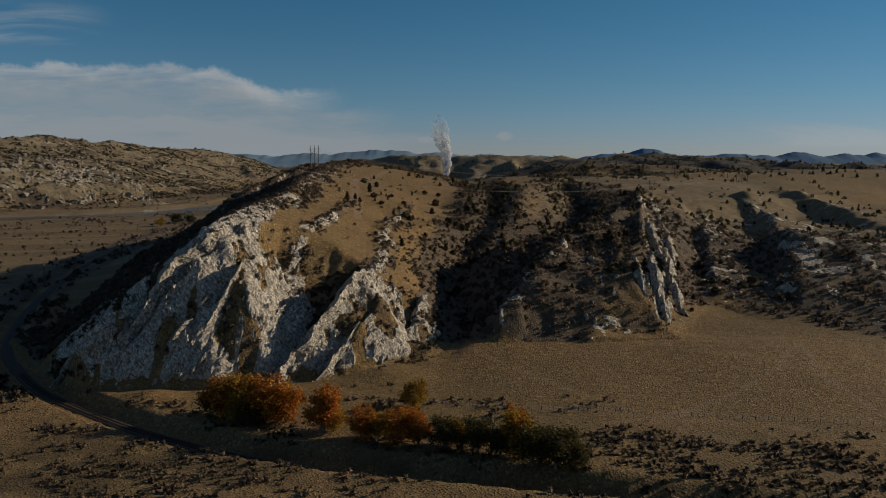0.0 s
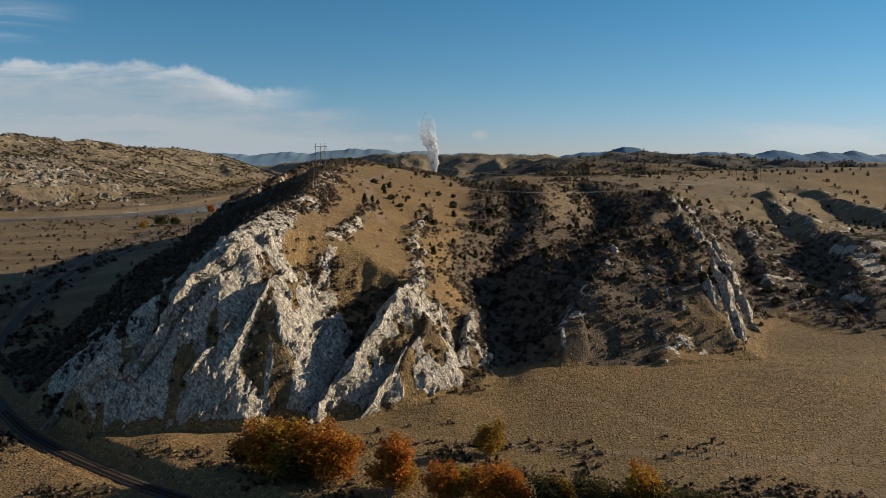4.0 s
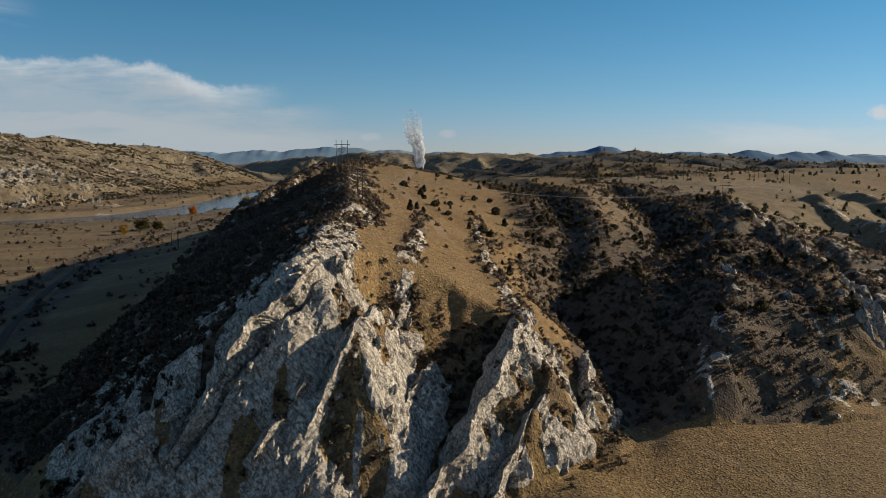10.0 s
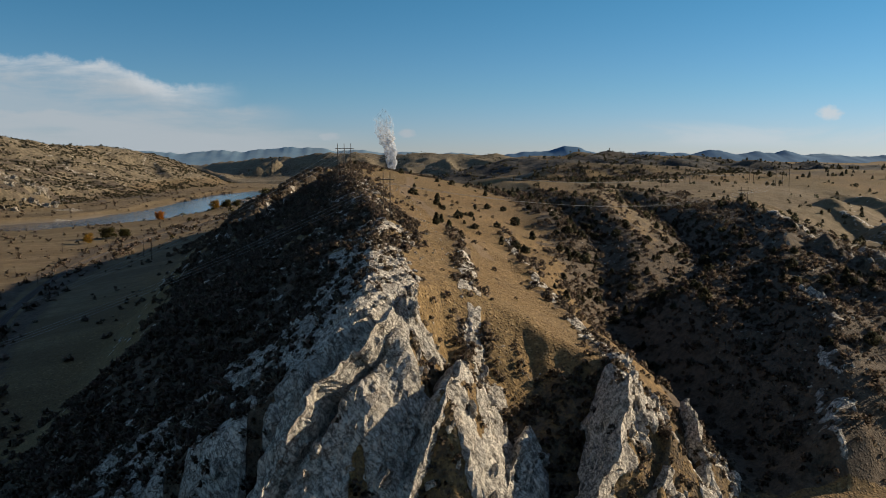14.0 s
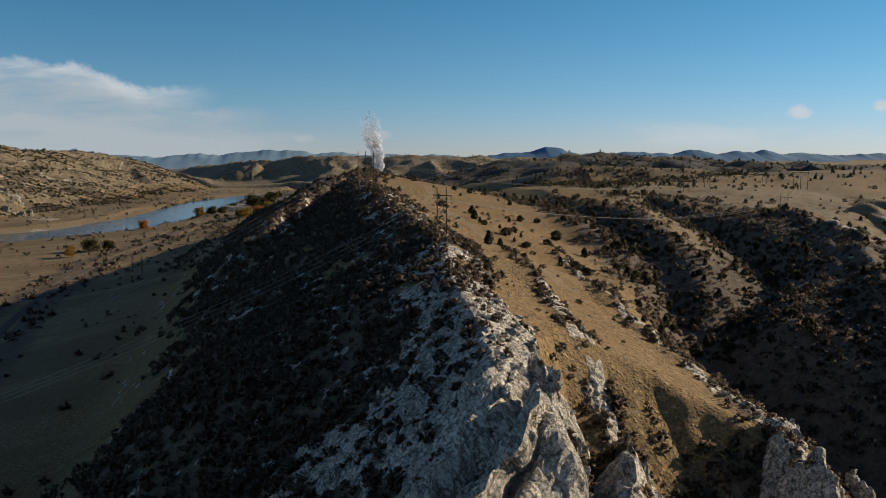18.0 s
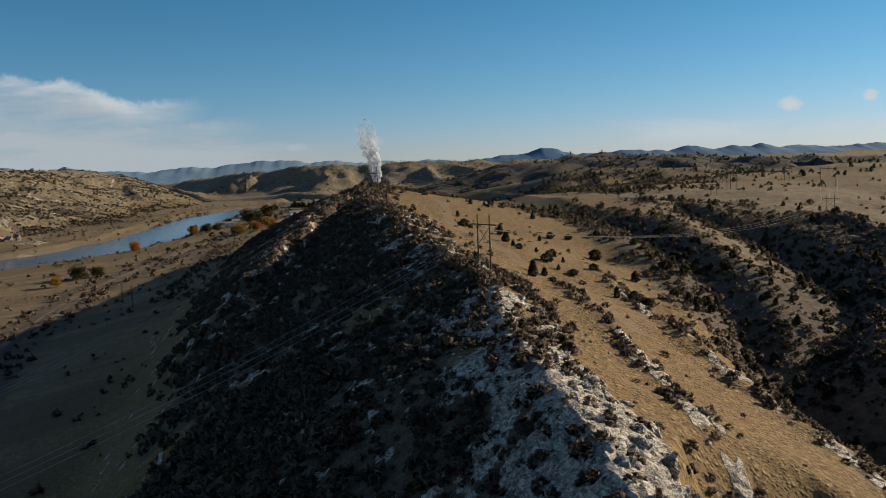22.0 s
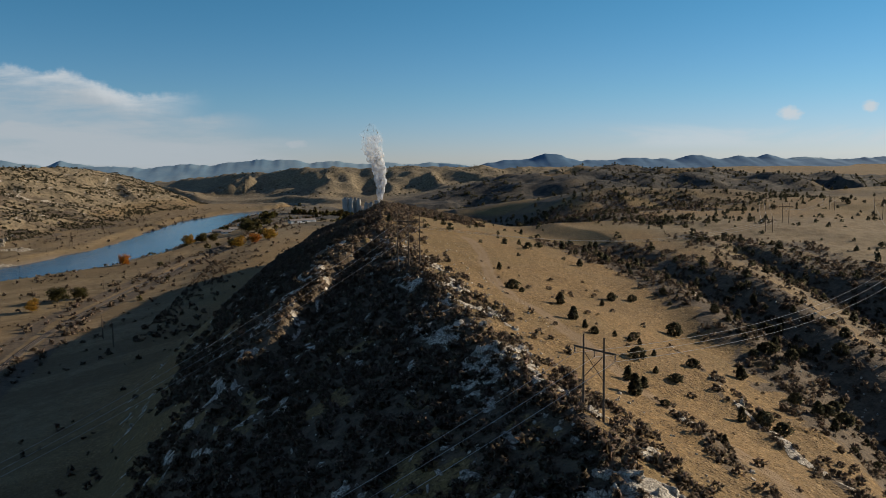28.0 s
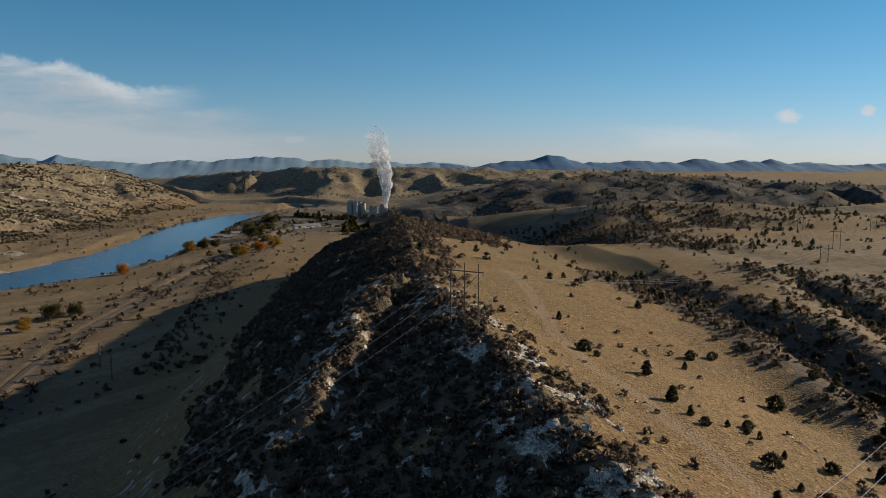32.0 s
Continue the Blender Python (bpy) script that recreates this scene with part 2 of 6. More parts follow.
# a creek comes out between that foot and this one
TOE_EAST = [(150, 414, 20), (160, 386, 19), (182, 362, 16), (240, 310, 13), (330, 250, 12), (600, 150, 12), (1300, 0, 20)]
RIBS = [[(66, 331, 4), (72, 350, 3.5), (84, 400, 2), (99, 470, 3), (125, 570, 2)], [(47, 336, 1.5), (62, 375, 2.5), (74, 420, 2.5), (95, 480, 2), (118, 560, 2)], [(100, 340, 2), (99, 358, 4), (107, 385, 5), (117, 430, 6), (133, 500, 6), (158, 600, 5)], [(148, 415, 3), (158, 450, 6), (176, 520, 7), (205, 620, 6)], [(195, 425, 3), (222, 490, 7), (255, 615, 8), (280, 720, 5)], [(330, 590, 3), (350, 720, 9), (360, 820, 4)]]
DRAW_NORTH = [(125, 870, 73), (85, 950, 61), (66, 1040, 50), (50, 1180, 32), (30, 1320, 16)]
NORTH_SPUR = [(40, 1130, 60), (110, 1150, 80), (160, 1165, 90), (210, 1180, 94), (310, 1170, 89), (450, 1200, 82), (700, 1250, 75), (1100, 1350, 70), (1500, 1500, 68)]
SIDE_DRAW = [(10, 446, 37), (45, 476, 45), (76, 512, 48), (95, 560, 50), (108, 620, 57), (114, 690, 65), (112, 750, 72)]
LEFT_HILL = [(-1500, 900, 170), (-1050, 1300, 158), (-900, 1800, 140), (-730, 2550, 120), (-600, 2950, 60)]
MID_RIDGE = [(-1100, 4300, 30), (-700, 3700, 62), (-380, 3250, 88), (-150, 3020, 106), (150, 2950, 104), (600, 3000, 98), (1100, 3200, 90)]
DARK_HILL = [(150, 1850, 62), (330, 1900, 100), (520, 1950, 108), (760, 1930, 96), (1000, 1900, 84), (1500, 1900, 76)]
RIVER = [(-1400, 900, 0), (-700, 1090, 0), (-520, 1170, 0), (-420, 1290, 0), (-378, 1450, 0), (-362, 1650, 0), (-345, 1960, 0), (-280, 2180, 0), (-140, 2320, 0), (-110, 2430, 0), (-220, 2530, 0), (-450, 2660, 0), (-900, 3100, 0), (-1600, 3500, 0)]
RAIL = [(400, 120, 13), (100, 180, 13), (28, 192, 13), (-28, 205, 13), (-64, 221, 13), (-98, 241, 13), (-124, 261, 13), (-141, 275, 13), (-158, 291, 13), (-208, 356, 13.5), (-262, 520, 15), (-300, 700, 16), (-312, 907, 16), (-275, 1200, 16), (-225, 1440, 16), (-160, 1700, 16), (-90, 1900, 15)]
TRACK = [(-45, 415, 0), (-50, 455, 0), (-53.5, 482, 0), (-56, 498, 0), (-57.5, 512, 0), (-60, 542, 0), (-65, 563, 0), (-62, 610, 0), (-54, 660, 0), (-50, 720, 0)]
TRAILS = [[(3, 322, 0), (15, 314, 0), (45, 268, 0), (66, 241, 0), (110, 200, 0)], [(152, 328, 0), (140, 311, 0), (129, 293, 0), (106, 269, 0), (76, 245, 0), (50, 236, 0)], [(154, 331, 0), (148, 305, 0), (141, 280, 0), (146, 240, 0)], [(-12, 264, 0), (9, 256, 0), (36, 250, 0), (60, 244, 0), (140, 230, 0)]]
RIVER_Z = 10.0


# far hills that carry a finer sheet: x from, to, y from, to, and the spacing
SHEETS = {"beds": (-1300, -440, 1000, 2500, 7.0), "ridge": (-1000, 1250, 2350, 3350, 12.0), "dark": (120, 1650, 1550, 2300, 11.0)}


def window(X, Y, x0, x1, y0, y1, a, b):
    return step(X, x0 + a, x0 + b) * step(X, x1 - a, x1 - b) * step(Y, y0 + a, y0 + b) * step(Y, y1 - a, y1 - b)


def land(X, Y):
    """Height of the ground and the shares of rock, scrub and other covers at x, y."""
    X, Y = np.asarray(X, float), np.asarray(Y, float)
    # valley floor and the plain beyond
    floor = 13.0 + 3.0 * step(Y, 350, 650) + 9 * step(X, -290, -190) * step(Y, 380, 520) * step(X, 0, -120) + 0.8 * fbm(X / 60, Y / 60, 3, 5)
    floor = floor + 8 * step(Y, 190, 330) * step(X, -35, 30) * step(X, 330, 110)
    low = 13 + 45 * step(Y, 1250, 2300) * step(X, -60, 420) + 6 * fbm(X / 240, Y / 240, 3, 12)
    z = smax(floor, low, 4.0)
    strike = X + 3.0 * fbm(X / 30, Y / 90, 2, 21)
    # the eastern hillside climbs from its toe to a plateau
    od, os, oz, ow = line(X, Y, TOE)
    inland = np.where(os < 0, od, -od)
    climb = 0.31 * np.clip(inland, -60, 165) + 0.125 * np.clip(inland - 165, 0, 110) + 0.01 * np.clip(inland - 275, 0, 200)
    east = oz + climb + 3.5 * fbm(X / 120, Y / 120, 3, 9) * step(inland, 20, 120)
    east = east - 60 * step(Y - 0.55 * np.clip(X, 0, 900), 930, 1250)
    o2d, o2s, o2z, o2w = line(X, Y, TOE_EAST)
    inland2 = np.where(o2s < 0, o2d, -o2d)
    east2 = o2z + 0.22 * np.clip(inland2, -60, 110) + 0.02 * np.clip(inland2 - 110, 0, 300) + 3.0 * fbm(X / 60, Y / 60, 3, 10) * step(inland2, 10, 60)
    east = smax(east, np.where((X > 120) & (Y < 1000), east2, -99), 3.0)
    ribs_up, rib_rock = np.zeros(X.shape), np.zeros(X.shape)
    for pts in RIBS:
        d, s, a, w = line(X, Y, pts)
        wob = d + 3 * fbm(X / 16, Y / 22, 3, 44)
        prof = np.where(s > 0, np.exp(-np.clip(wob, 0, None) / 20.0), np.clip(1 - np.clip(wob, 0, None) / 10.0, -0.25, 1) * step(wob, 50, 15) )
        ribs_up = ribs_up + a * prof
        rib_rock = np.maximum(rib_rock, step(np.where(s > 0, wob / 16, wob / 8), 1.2, 0.6) * step(a, 2, 4))
    inland = np.maximum(inland, np.where(X > 140, inland2, -99))
    east = np.where(inland > -4, east + ribs_up, east)
    ad, asd, az, aw = line(X, Y, EAST_A)
    brow = oz - 4 + 1.4 * inland + 1.5 * fbm(X / 9, Y / 9, 3, 43)
    east = smax(east, np.minimum(az - np.where(asd > 0, 0.36 * ad + 0.5 * np.clip(ad - 35, 0, None), 0.72 * ad) + 2.4 * fbm(X / 22, Y / 22, 4, 41) - 1.6 * np.clip(331 + 2 * vnoise(X / 5, Y / 5, 45) - Y, 0, None), np.where(X > 35, brow, 99)), 3.0)
    bd, bs, bz, bw = line(X, Y, EAST_B)
    wall = bz - np.where(bs > 0, 1.5, 0.10) * bd - 1.2 * np.clip(336 - Y, 0, None) + 1.6 * fbm(X / 14, Y / 18, 4, 42)
    wall = np.minimum(wall, brow)
    # upright beds stand out of the wall one behind the other
    off = np.where(bs > 0, bd, -bd) + 1.6 * vnoise(X / 9, Y / 12, 46)
    beds_up = np.zeros(X.shape)
    for at, tall in ((1.0, 5.0), (10.0, 6.0), (19.0, 5.0), (-14.0, 2.5), (-27.0, 2.0)):
        k = off - at
        beds_up = np.maximum(beds_up, tall * (0.65 + 0.5 * vnoise(bw / 14, bw * 0 + at, 47)) * np.where(k > 0, step(k, 1.6, 0), step(k, -7.0, 0)))
    beds_up = beds_up * step(inland, 0, 8) * step(bw, 300, 220)
    wall = wall + beds_up
    east = smax(east, np.where(X > 12, wall, -99), 2.0)
    east = east - 0.32 * np.clip(55 - X, 0, None) * step(Y, 430, 520) - 0.5 * np.clip(-45 - X, 0, None)
    z = smax(z, east, 5.0)
    pd, ps, pz, pw = line(X, Y, NORTH_SPUR)
    z = np.where(Y > 850, smax(z, pz - np.where(ps > 0, 0.34, 0.12) * pd - 0.55 * np.clip(70 - X, 0, None) - 0.8 * np.clip(960 - Y, 0, None) + 2.5 * fbm(X / 50, Y / 50, 3, 47), 6.0), z)
    # the hogback
    d, s, zc, w = line(X, Y, HOGBACK)
    hog = np.full(X.shape, -99.0)
    for reach in (HOGBACK[:5], HOGBACK[4:]):
        hd, hs, hz, hw = line(X, Y, reach)
        right = hd * np.interp(Y, [330, 440, 520, 600, 680], [0.43, 0.40, 0.30, 0.26, 0.19])
        left = 0.42 * np.minimum(hd, 62) + 0.85 * np.clip(hd - 62, 0, None)
        early = 1 - step(Y, 315, 395)
        left = left * (1 - early) + 0.72 * hd * early
        hog = smax(hog, hz - np.where(hs > 0, right, left), 3.0)
    hog = hog + 1.0 * fbm(X / 40, Y / 40, 3, 31)
    # the front is cut off along the foot of the crags
    foot = np.interp(X, [-180, -154, -142, -126, -110, -75, -45, -20, 0, 12], [325, 291, 283, 275.5, 270, 272, 280, 298, 318, 345])
    up = np.interp(X, [-165, -128, -120, -104, -91, -84, -72, -50, -30, -5], [1.4, 1.5, 2.0, 3.1, 2.2, 1.25, 0.75, 0.65, 0.86, 0.8])
    apron = np.interp(X, [-120, -100, -60, -30], [8, 11, 9, 4])
    rise_y = Y - foot - 6 - 3 * step(X, -120, -108) * step(X, -34, -42) + 2.0 * fbm(X / 12, Y / 12, 3, 32)
    hog = smin(hog, 14 + 0.85 * np.minimum(rise_y, apron) + up * np.clip(rise_y - apron, 0, None), 2.5)
    # a spur of rock runs down the shaded side
    sd = line(X, Y, [(-120, 660, 0), (-138, 590, 0), (-152, 555, 0), (-170, 515, 0)])[0]
    hog = hog + (4.5 + 3 * step(Y, 540, 575)) * step(sd + 5 * fbm(X / 12, Y / 12, 3, 181), 15, 2)
    z = smax(z, hog, 5.0)
    z = z + 3 * np.exp(-(((X + 22) / 15) ** 2 + ((Y - 292) / 13) ** 2)) + 2 * np.exp(-(((X + 104) / 9) ** 2 + ((Y - 268) / 6) ** 2))
    # the fins of the front crags: a bed side in shade and a steep broken side in the light
    fins = np.full(X.shape, -99.0)
    for pts, lit in FINS:
        fd, fs, fz, fw = line(X, Y, pts)
        fd = fd + 1.0 * vnoise(X / 7, Y / 9, 180) + 0.5 * vnoise(X / 2.5, Y / 4, 181)
        fins = np.maximum(fins, fz + 1.5 * vnoise(fw / 5, fw * 0, 182) - np.where(fs > 0, lit, 1.5) * np.clip(fd, 0, None))
    fins = fins - 2.5 * np.clip(foot - 3 - Y, 0, None)
    stands = step(fins - z, -1.5, 0.6)
    z = smax(z, fins, 0.6)
    lane_d = np.full(X.shape, 99.0)
    for pts in LANES:
        kd, ks, ka, kw = line(X, Y, pts)
        kd = kd + 1.5 * vnoise(X / 6, Y / 8, 183)
        z = z + ka * step(vnoise(kw / 9, kw * 0, 184), -0.5, 0.3) * np.where(ks > 0, step(kd, 3.2, 0.3), step(kd, 8, 0))
        lane_d = np.minimum(lane_d, kd / (0.9 + 0.9 * ka))
    # draws cut in
    gd, gs, gz, gw = line(X, Y, DRAW)
    z = np.where(Y > 280, smin(z, gz + np.where(gs > 0, 0.85, 1.0) * (1 - 0.5 * step(gw, 190, 290)) * np.clip(gd - 3, 0, None) + 20 * step(gw, 440, 520) + 40 * (1 - step(gw, 25, 70)), 5.0), z)
    nd, ns, nz, nw = line(X, Y, DRAW_NORTH)
    z = np.where(Y > 780, smin(z, nz + np.where(ns > 0, 0.42, 0.40) * np.clip(nd - 4, 0, None) + 20 * step(nw, 60, 0), 8.0), z)
    hd, hs, hz, hw = line(X, Y, SIDE_DRAW)
    z = np.where((Y > 420) & (Y < 820), smin(z, hz + np.where(hs > 0, 0.62, 0.42) * np.clip(hd - 2, 0, None) + 3 * np.clip(14 - X, 0, None) + 25 * step(hw, 300, 370), 4.0), z)
    # far hills
    for pts, sl, sr, k in ((LEFT_HILL, 0.25, 0.36, 20.0), (MID_RIDGE, 0.3, 0.3, 20.0), (DARK_HILL, 0.25, 0.28, 14.0)):
        fd, fs, fz, fw = line(X, Y, pts)
        warp = 0.7 * vnoise(X / 210, Y / 160, 153) + 0.3 * vnoise(X / 70, Y / 70, 154)
        spur = 48 * (1 - np.abs(vnoise(fw / 150.0 + warp, fd / 700.0, 51))) ** 1.6 - 8 + 9 * (1 - np.abs(vnoise(fw / 75.0 + 0.5 * vnoise(X / 120, Y / 120, 152) + 0.006 * fd, fd / 300.0, 151))) - 22
        z = smax(z, fz - np.where(fs > 0, sr, sl) * fd + spur * (0.35 if pts is LEFT_HILL else 1.0) * step(fd, 15, 140) + 6 * fbm(X / 90, Y / 90, 4, 55), k)
    ld, ls, lz, lw = line(X, Y, LEFT_HILL)
    across = (z + 0.22 * Y - 0.10 * X) / 9.0 + 0.6 * fbm(X / 90, Y / 90, 3, 301)
    ledge = across - np.floor(across)
    in_beds, in_ridge, in_dark = (window(X, Y, *SHEETS[n][:4], 0, 90) for n in ("beds", "ridge", "dark"))
    rise = step(z, 17, 30)
    z = z + in_beds * rise * (3.0 * step(ledge, 0.0, 0.25) * step(ledge, 1.0, 0.3) + 3.0 * fbm(X / 30, Y / 30, 4, 302, 0.6))
    bed_rock = 0.6 * in_beds * rise * step(ledge, 0.02, 0.12) * step(ledge, 0.36, 0.22) * step(fbm(X / 24, Y / 24, 3, 303), 0.0, 0.5)
    warp = 0.5 * fbm(X / 150, Y / 150, 3, 305)
    for pts, share, k in ((MID_RIDGE, in_ridge, 0.45), (DARK_HILL, in_dark, 0.12)):
        fd, _, _, fw = line(X, Y, pts)
        gully = np.abs(vnoise(fw / 130.0 + warp, fd / 900.0, 306)) * 34 + np.abs(vnoise(fw / 47.0 + 1.5 * warp, fd / 400.0, 307)) * 13
        z = z + share * rise * (k * (14 - gully) * step(fd, 10, 120) + 3.0 * fbm(X / 40, Y / 40, 4, 308))
        if pts is MID_RIDGE:
            bed_rock = np.maximum(bed_rock, 0.35 * share * rise * step(gully, 9, 3) * step(fbm(X / 40, Y / 40, 3, 309), 0.1, 0.5))
    bench = step(Y, 1750, 2050) * step(Y, 2750, 2450) * step(X, -760, -560) * step(X, -250, -330)
    bench = bench * step(z, 40, 26)
    # the bare cliffs across the river
    cl = step(Y, 950, 1150) * step(Y, 1900, 1550) * step(X, -1250, -900) * step(X, -400, -490)
    cliff = 0.5 * cl * step(fbm(X / 35, Y / 35, 3, 68), -0.6, 0.1) * step(z, 20 + 10 * vnoise(X / 60, Y / 60, 61), 34 + 10 * vnoise(X / 50, Y / 50, 62)) * step(z, 108 + 14 * vnoise(X / 70, Y / 70, 64), 80)
    z = z + cl * 18 * step(z, 20, 32) * step(z, 120, 70) + cliff * (8 * blocks(X / 24, Y / 24, 63, 1.6) + 4 * blocks(X / 11, Y / 11, 67, 1.4))
    # a quarry cut in benches beside the works
    pit = step(np.hypot((X - 120) / 150, (Y - 1610) / 120) + 0.15 * fbm(X / 40, Y / 40, 3, 191), 1.0, 0.75)
    bench_z = 9 * np.floor((z + 5 * vnoise(X / 70, Y / 70, 192)) / 9)
    z = z + pit * (bench_z + 9 * step(z - bench_z, 7, 9) - z)
    # the flat that the works stand on
    yard = step(np.hypot((X + 5) / 130, (Y - 1945) / 75), 1.5, 0.95)
    z = z + yard * (np.minimum(z, 15 + 0.02 * np.abs(X)) - z)
    # river bed and banks
    rd, rs, _, rw = line(X, Y, RIVER)
    half = 44 - 10 * step(rw, 1500, 2200) + 6 * vnoise(rw / 80, rw * 0 + 0.3, 65)
    bed = RIVER_Z - 2.0 + 0.14 * np.clip(rd - half, -20, None) + 1.2 * fbm(X / 25, Y / 25, 3, 66)
    flat = step(rd, half + 95, half + 10)
    z = np.where(rd < half + 95, smin(z, np.maximum(bed, RIVER_Z - 3.5) + 60 * (1 - flat) ** 2, 3.0), z)
    # railway bench
    td, ts, tz, tw = line(X, Y, RAIL)
    z = z + (tz - 0.2 - z) * step(td, 9, 4.5)
    # rock and scrub
    near = step(Y, 760, 660) * step(X, -330, -260) * (Y < 800)
    patch = fbm(X / 7.0, Y / 8.5, 4, 70)
    crest_w = np.where(s > 0, d / (10 + 4 * vnoise(X / 14, Y / 14, 71)), d / (14 - 5 * step(Y, 350, 450) + 7 * vnoise(X / 14, Y / 14, 72)))
    solid = step(Y, 420, 350) * (1 - 0.95 * step(fbm(X / 6, Y / 9, 4, 173), 0.25, 0.6))
    rock = step(crest_w, 1.3, 0.7) * step(Y, 275, 300) * step(Y, 720, 600) * np.maximum(solid, 0.9 * step(patch - 0.2 * step(Y, 400, 440), -0.2, 0.25))
    crag = step(z, 17, 22) * step(Y, 348 + 10 * vnoise(X / 9, Y / 9, 73), 324 + 12 * vnoise(X / 12, Y / 12, 74)) * step(X, 4, -10) * step(X, -178, -150)
    crag_zone = crag * step(np.hypot((X + 24) / 16, (Y - 292) / 13), 0.8, 1.15) * step(np.hypot((X + 107) / 13, (Y - 272) / 6), 0.8, 1.15)
    face = step(d / (1 + 0.25 * vnoise(X / 9, Y / 9, 172)), 26, 16) * np.where(s > 0, 1.0, step(Y, 335, 300))
    bay = step(np.hypot((X + 52 - 0.35 * (Y - 315)) / 15, (Y - 318) / 21), 1.15, 0.75) * (1 - stands)
    crag = crag * np.maximum(np.maximum(stands, face), 0.95 * step(X, -40, -60) * step(z, 21, 27) * (1 - bay))
    pocket = step(fbm(X / 8, Y / 12, 3, 75), 0.35, 0.7)
    crag = crag * (1 - 0.9 * pocket)
    # the grassy knoll below the fins and the shelf behind them
    crag = crag * step(np.hypot((X + 23) / 12, (Y - 290) / 10), 0.8, 1.15) * step(np.hypot((X + 107) / 12, (Y - 272) / 5), 0.8, 1.15)
    rock = np.maximum(rock, crag)
    scrub_lane = np.zeros(X.shape)
    rock = np.maximum(rock, step(lane_d / (1 + 0.5 * vnoise(X / 6, Y / 9, 77)), 1.3, 0.5) * step(patch, -0.35, 0.25))
    scrub_lane = step(lane_d / (1 + 0.5 * vnoise(X / 8, Y / 12, 78)), 2.4, 1.1)
    shaded = (s < 0) & (d < 115) & (Y > 285) & (Y < 900) & (z > 26)
    rock = np.maximum(rock, np.where(shaded, np.maximum(step(fbm(X / 3.2, Y / 4.0, 4, 170), 0.6, 1.0) * 0.9, step(sd + 7 * fbm(X / 9, Y / 14, 3, 179), 8, 3) * step(fbm(X / 4, Y / 5, 3, 180), -0.1, 0.4)), 0))
    rock = np.maximum(rock, 0.85 * rib_rock * step(fbm(X / 3.5, Y / 5.0, 3, 174), 0.3, 0.75) * (inland > -4))
    rock = np.maximum(rock, 0.85 * step(ad, 7, 3) * step(fbm(X / 3.5, Y / 5.0, 3, 174) + 0.3 * step(Y, 350, 335), 0.2, 0.6) * step(Y, 440, 380) * step(Y, 322, 328))
    rock = np.maximum(rock, 0.95 * step(beds_up, 2.0, 4.2) * step(fbm(X / 3.0, Y / 6.0, 3, 185), -0.5, 0.2))
    rock = np.maximum(rock, 0.8 * step(X, 150, 190) * step(X, 420, 330) * step(Y, 700, 560) * step(inland, 12, 40) * step(fbm(X / 9, Y / 14, 4, 186), 0.35, 0.75))
    rock = np.maximum(rock, cliff)
    dull = np.maximum(step(ld, 900, 700) * (ls > 0) * step(z, 16, 24), step(line(X, Y, MID_RIDGE)[0], 700, 450))
    far_rock = step(ld, 480, 160) * step(fbm((X + 0.6 * Y) / 60, (Y - 0.6 * X) / 16, 5, 80, 0.65), 0.45, 0.9) * (ls > 0) * 0.5
    rock = np.maximum(rock, np.maximum(far_rock, bed_rock))
    rock = np.clip(rock, 0, 1) * step(td, 7, 12)
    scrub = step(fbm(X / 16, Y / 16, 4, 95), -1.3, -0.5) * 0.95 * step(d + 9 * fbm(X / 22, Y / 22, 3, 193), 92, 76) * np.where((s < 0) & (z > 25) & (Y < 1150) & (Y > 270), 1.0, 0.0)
    scrub = np.maximum(scrub, np.maximum(step(gd, 26, 14), step(gd, 34, 10) * step(fbm(X / 10, Y / 10, 3, 96), -0.4, 0.2)) * step(Y, 322, 335))
    scrub = np.maximum(scrub, (0.62 + 0.3 * step(X, 110, 140)) * step(fbm(X / 14, Y / 14, 4, 97), -1.2, -0.3) * step(X, 8, 25) * step(inland, -2, 6) * step(inland, 190, 130))
    scrub = np.maximum(scrub, step(ad, 70, 40) * (asd < 0) * (Y > 325) * (gd > 3) * (gs > 0))
    scrub = np.maximum(scrub, 0.95 * step(ad, 45, 20) * (Y > 325) * step(Y, 520, 470) * (gd > 3))
    scrub = np.maximum(scrub, 0.9 * step(nd, 110, 70) * (ns > 0) * step(nw, 30, 80) * (Y > 660))
    scrub = np.maximum(scrub, 0.9 * (s > 0) * step(d, 24, 8) * step(Y, 620, 680) * (Y < 1200) * step(patch, -0.4, 0.2))
    scrub = np.maximum(scrub, 0.95 * (ps > 0) * step(pd, 8, 25) * step(pd, 170, 120) * step(X, 420, 250) * step(fbm(X / 22, Y / 22, 3, 178), -0.6, 0.1) * (Y > 900))
    scrub = np.maximum(scrub, step(np.minimum(hd, nd), 45, 15) * step(patch, -0.5, 0.2) * 0.8)
    scrub = np.maximum(scrub, 0.95 * (hs > 0) * step(hd + 6 * patch, 62, 44) * step(Y, 480, 520) * step(Y, 800, 720) * step(fbm(X / 9, Y / 9, 3, 196), -0.7, 0.0))
    scrub = np.maximum(scrub, 0.95 * step(gd + 5 * patch, 34, 22) * step(Y, 450, 500) * step(fbm(X / 9, Y / 9, 3, 197), -0.8, -0.1))
    scrub = np.maximum(scrub, step(ld, 800, 500) * (ls > 0) * (z > 17) * (0.5 + 0.35 * fbm((X + 0.6 * Y) / 120, (Y - 0.6 * X) / 22, 4, 94, 0.65)) * step(Y, 2250, 1900))
    scrub = np.maximum(scrub, 0.7 * scrub_lane * step(fbm(X / 6, Y / 9, 3, 171), -0.3, 0.3))
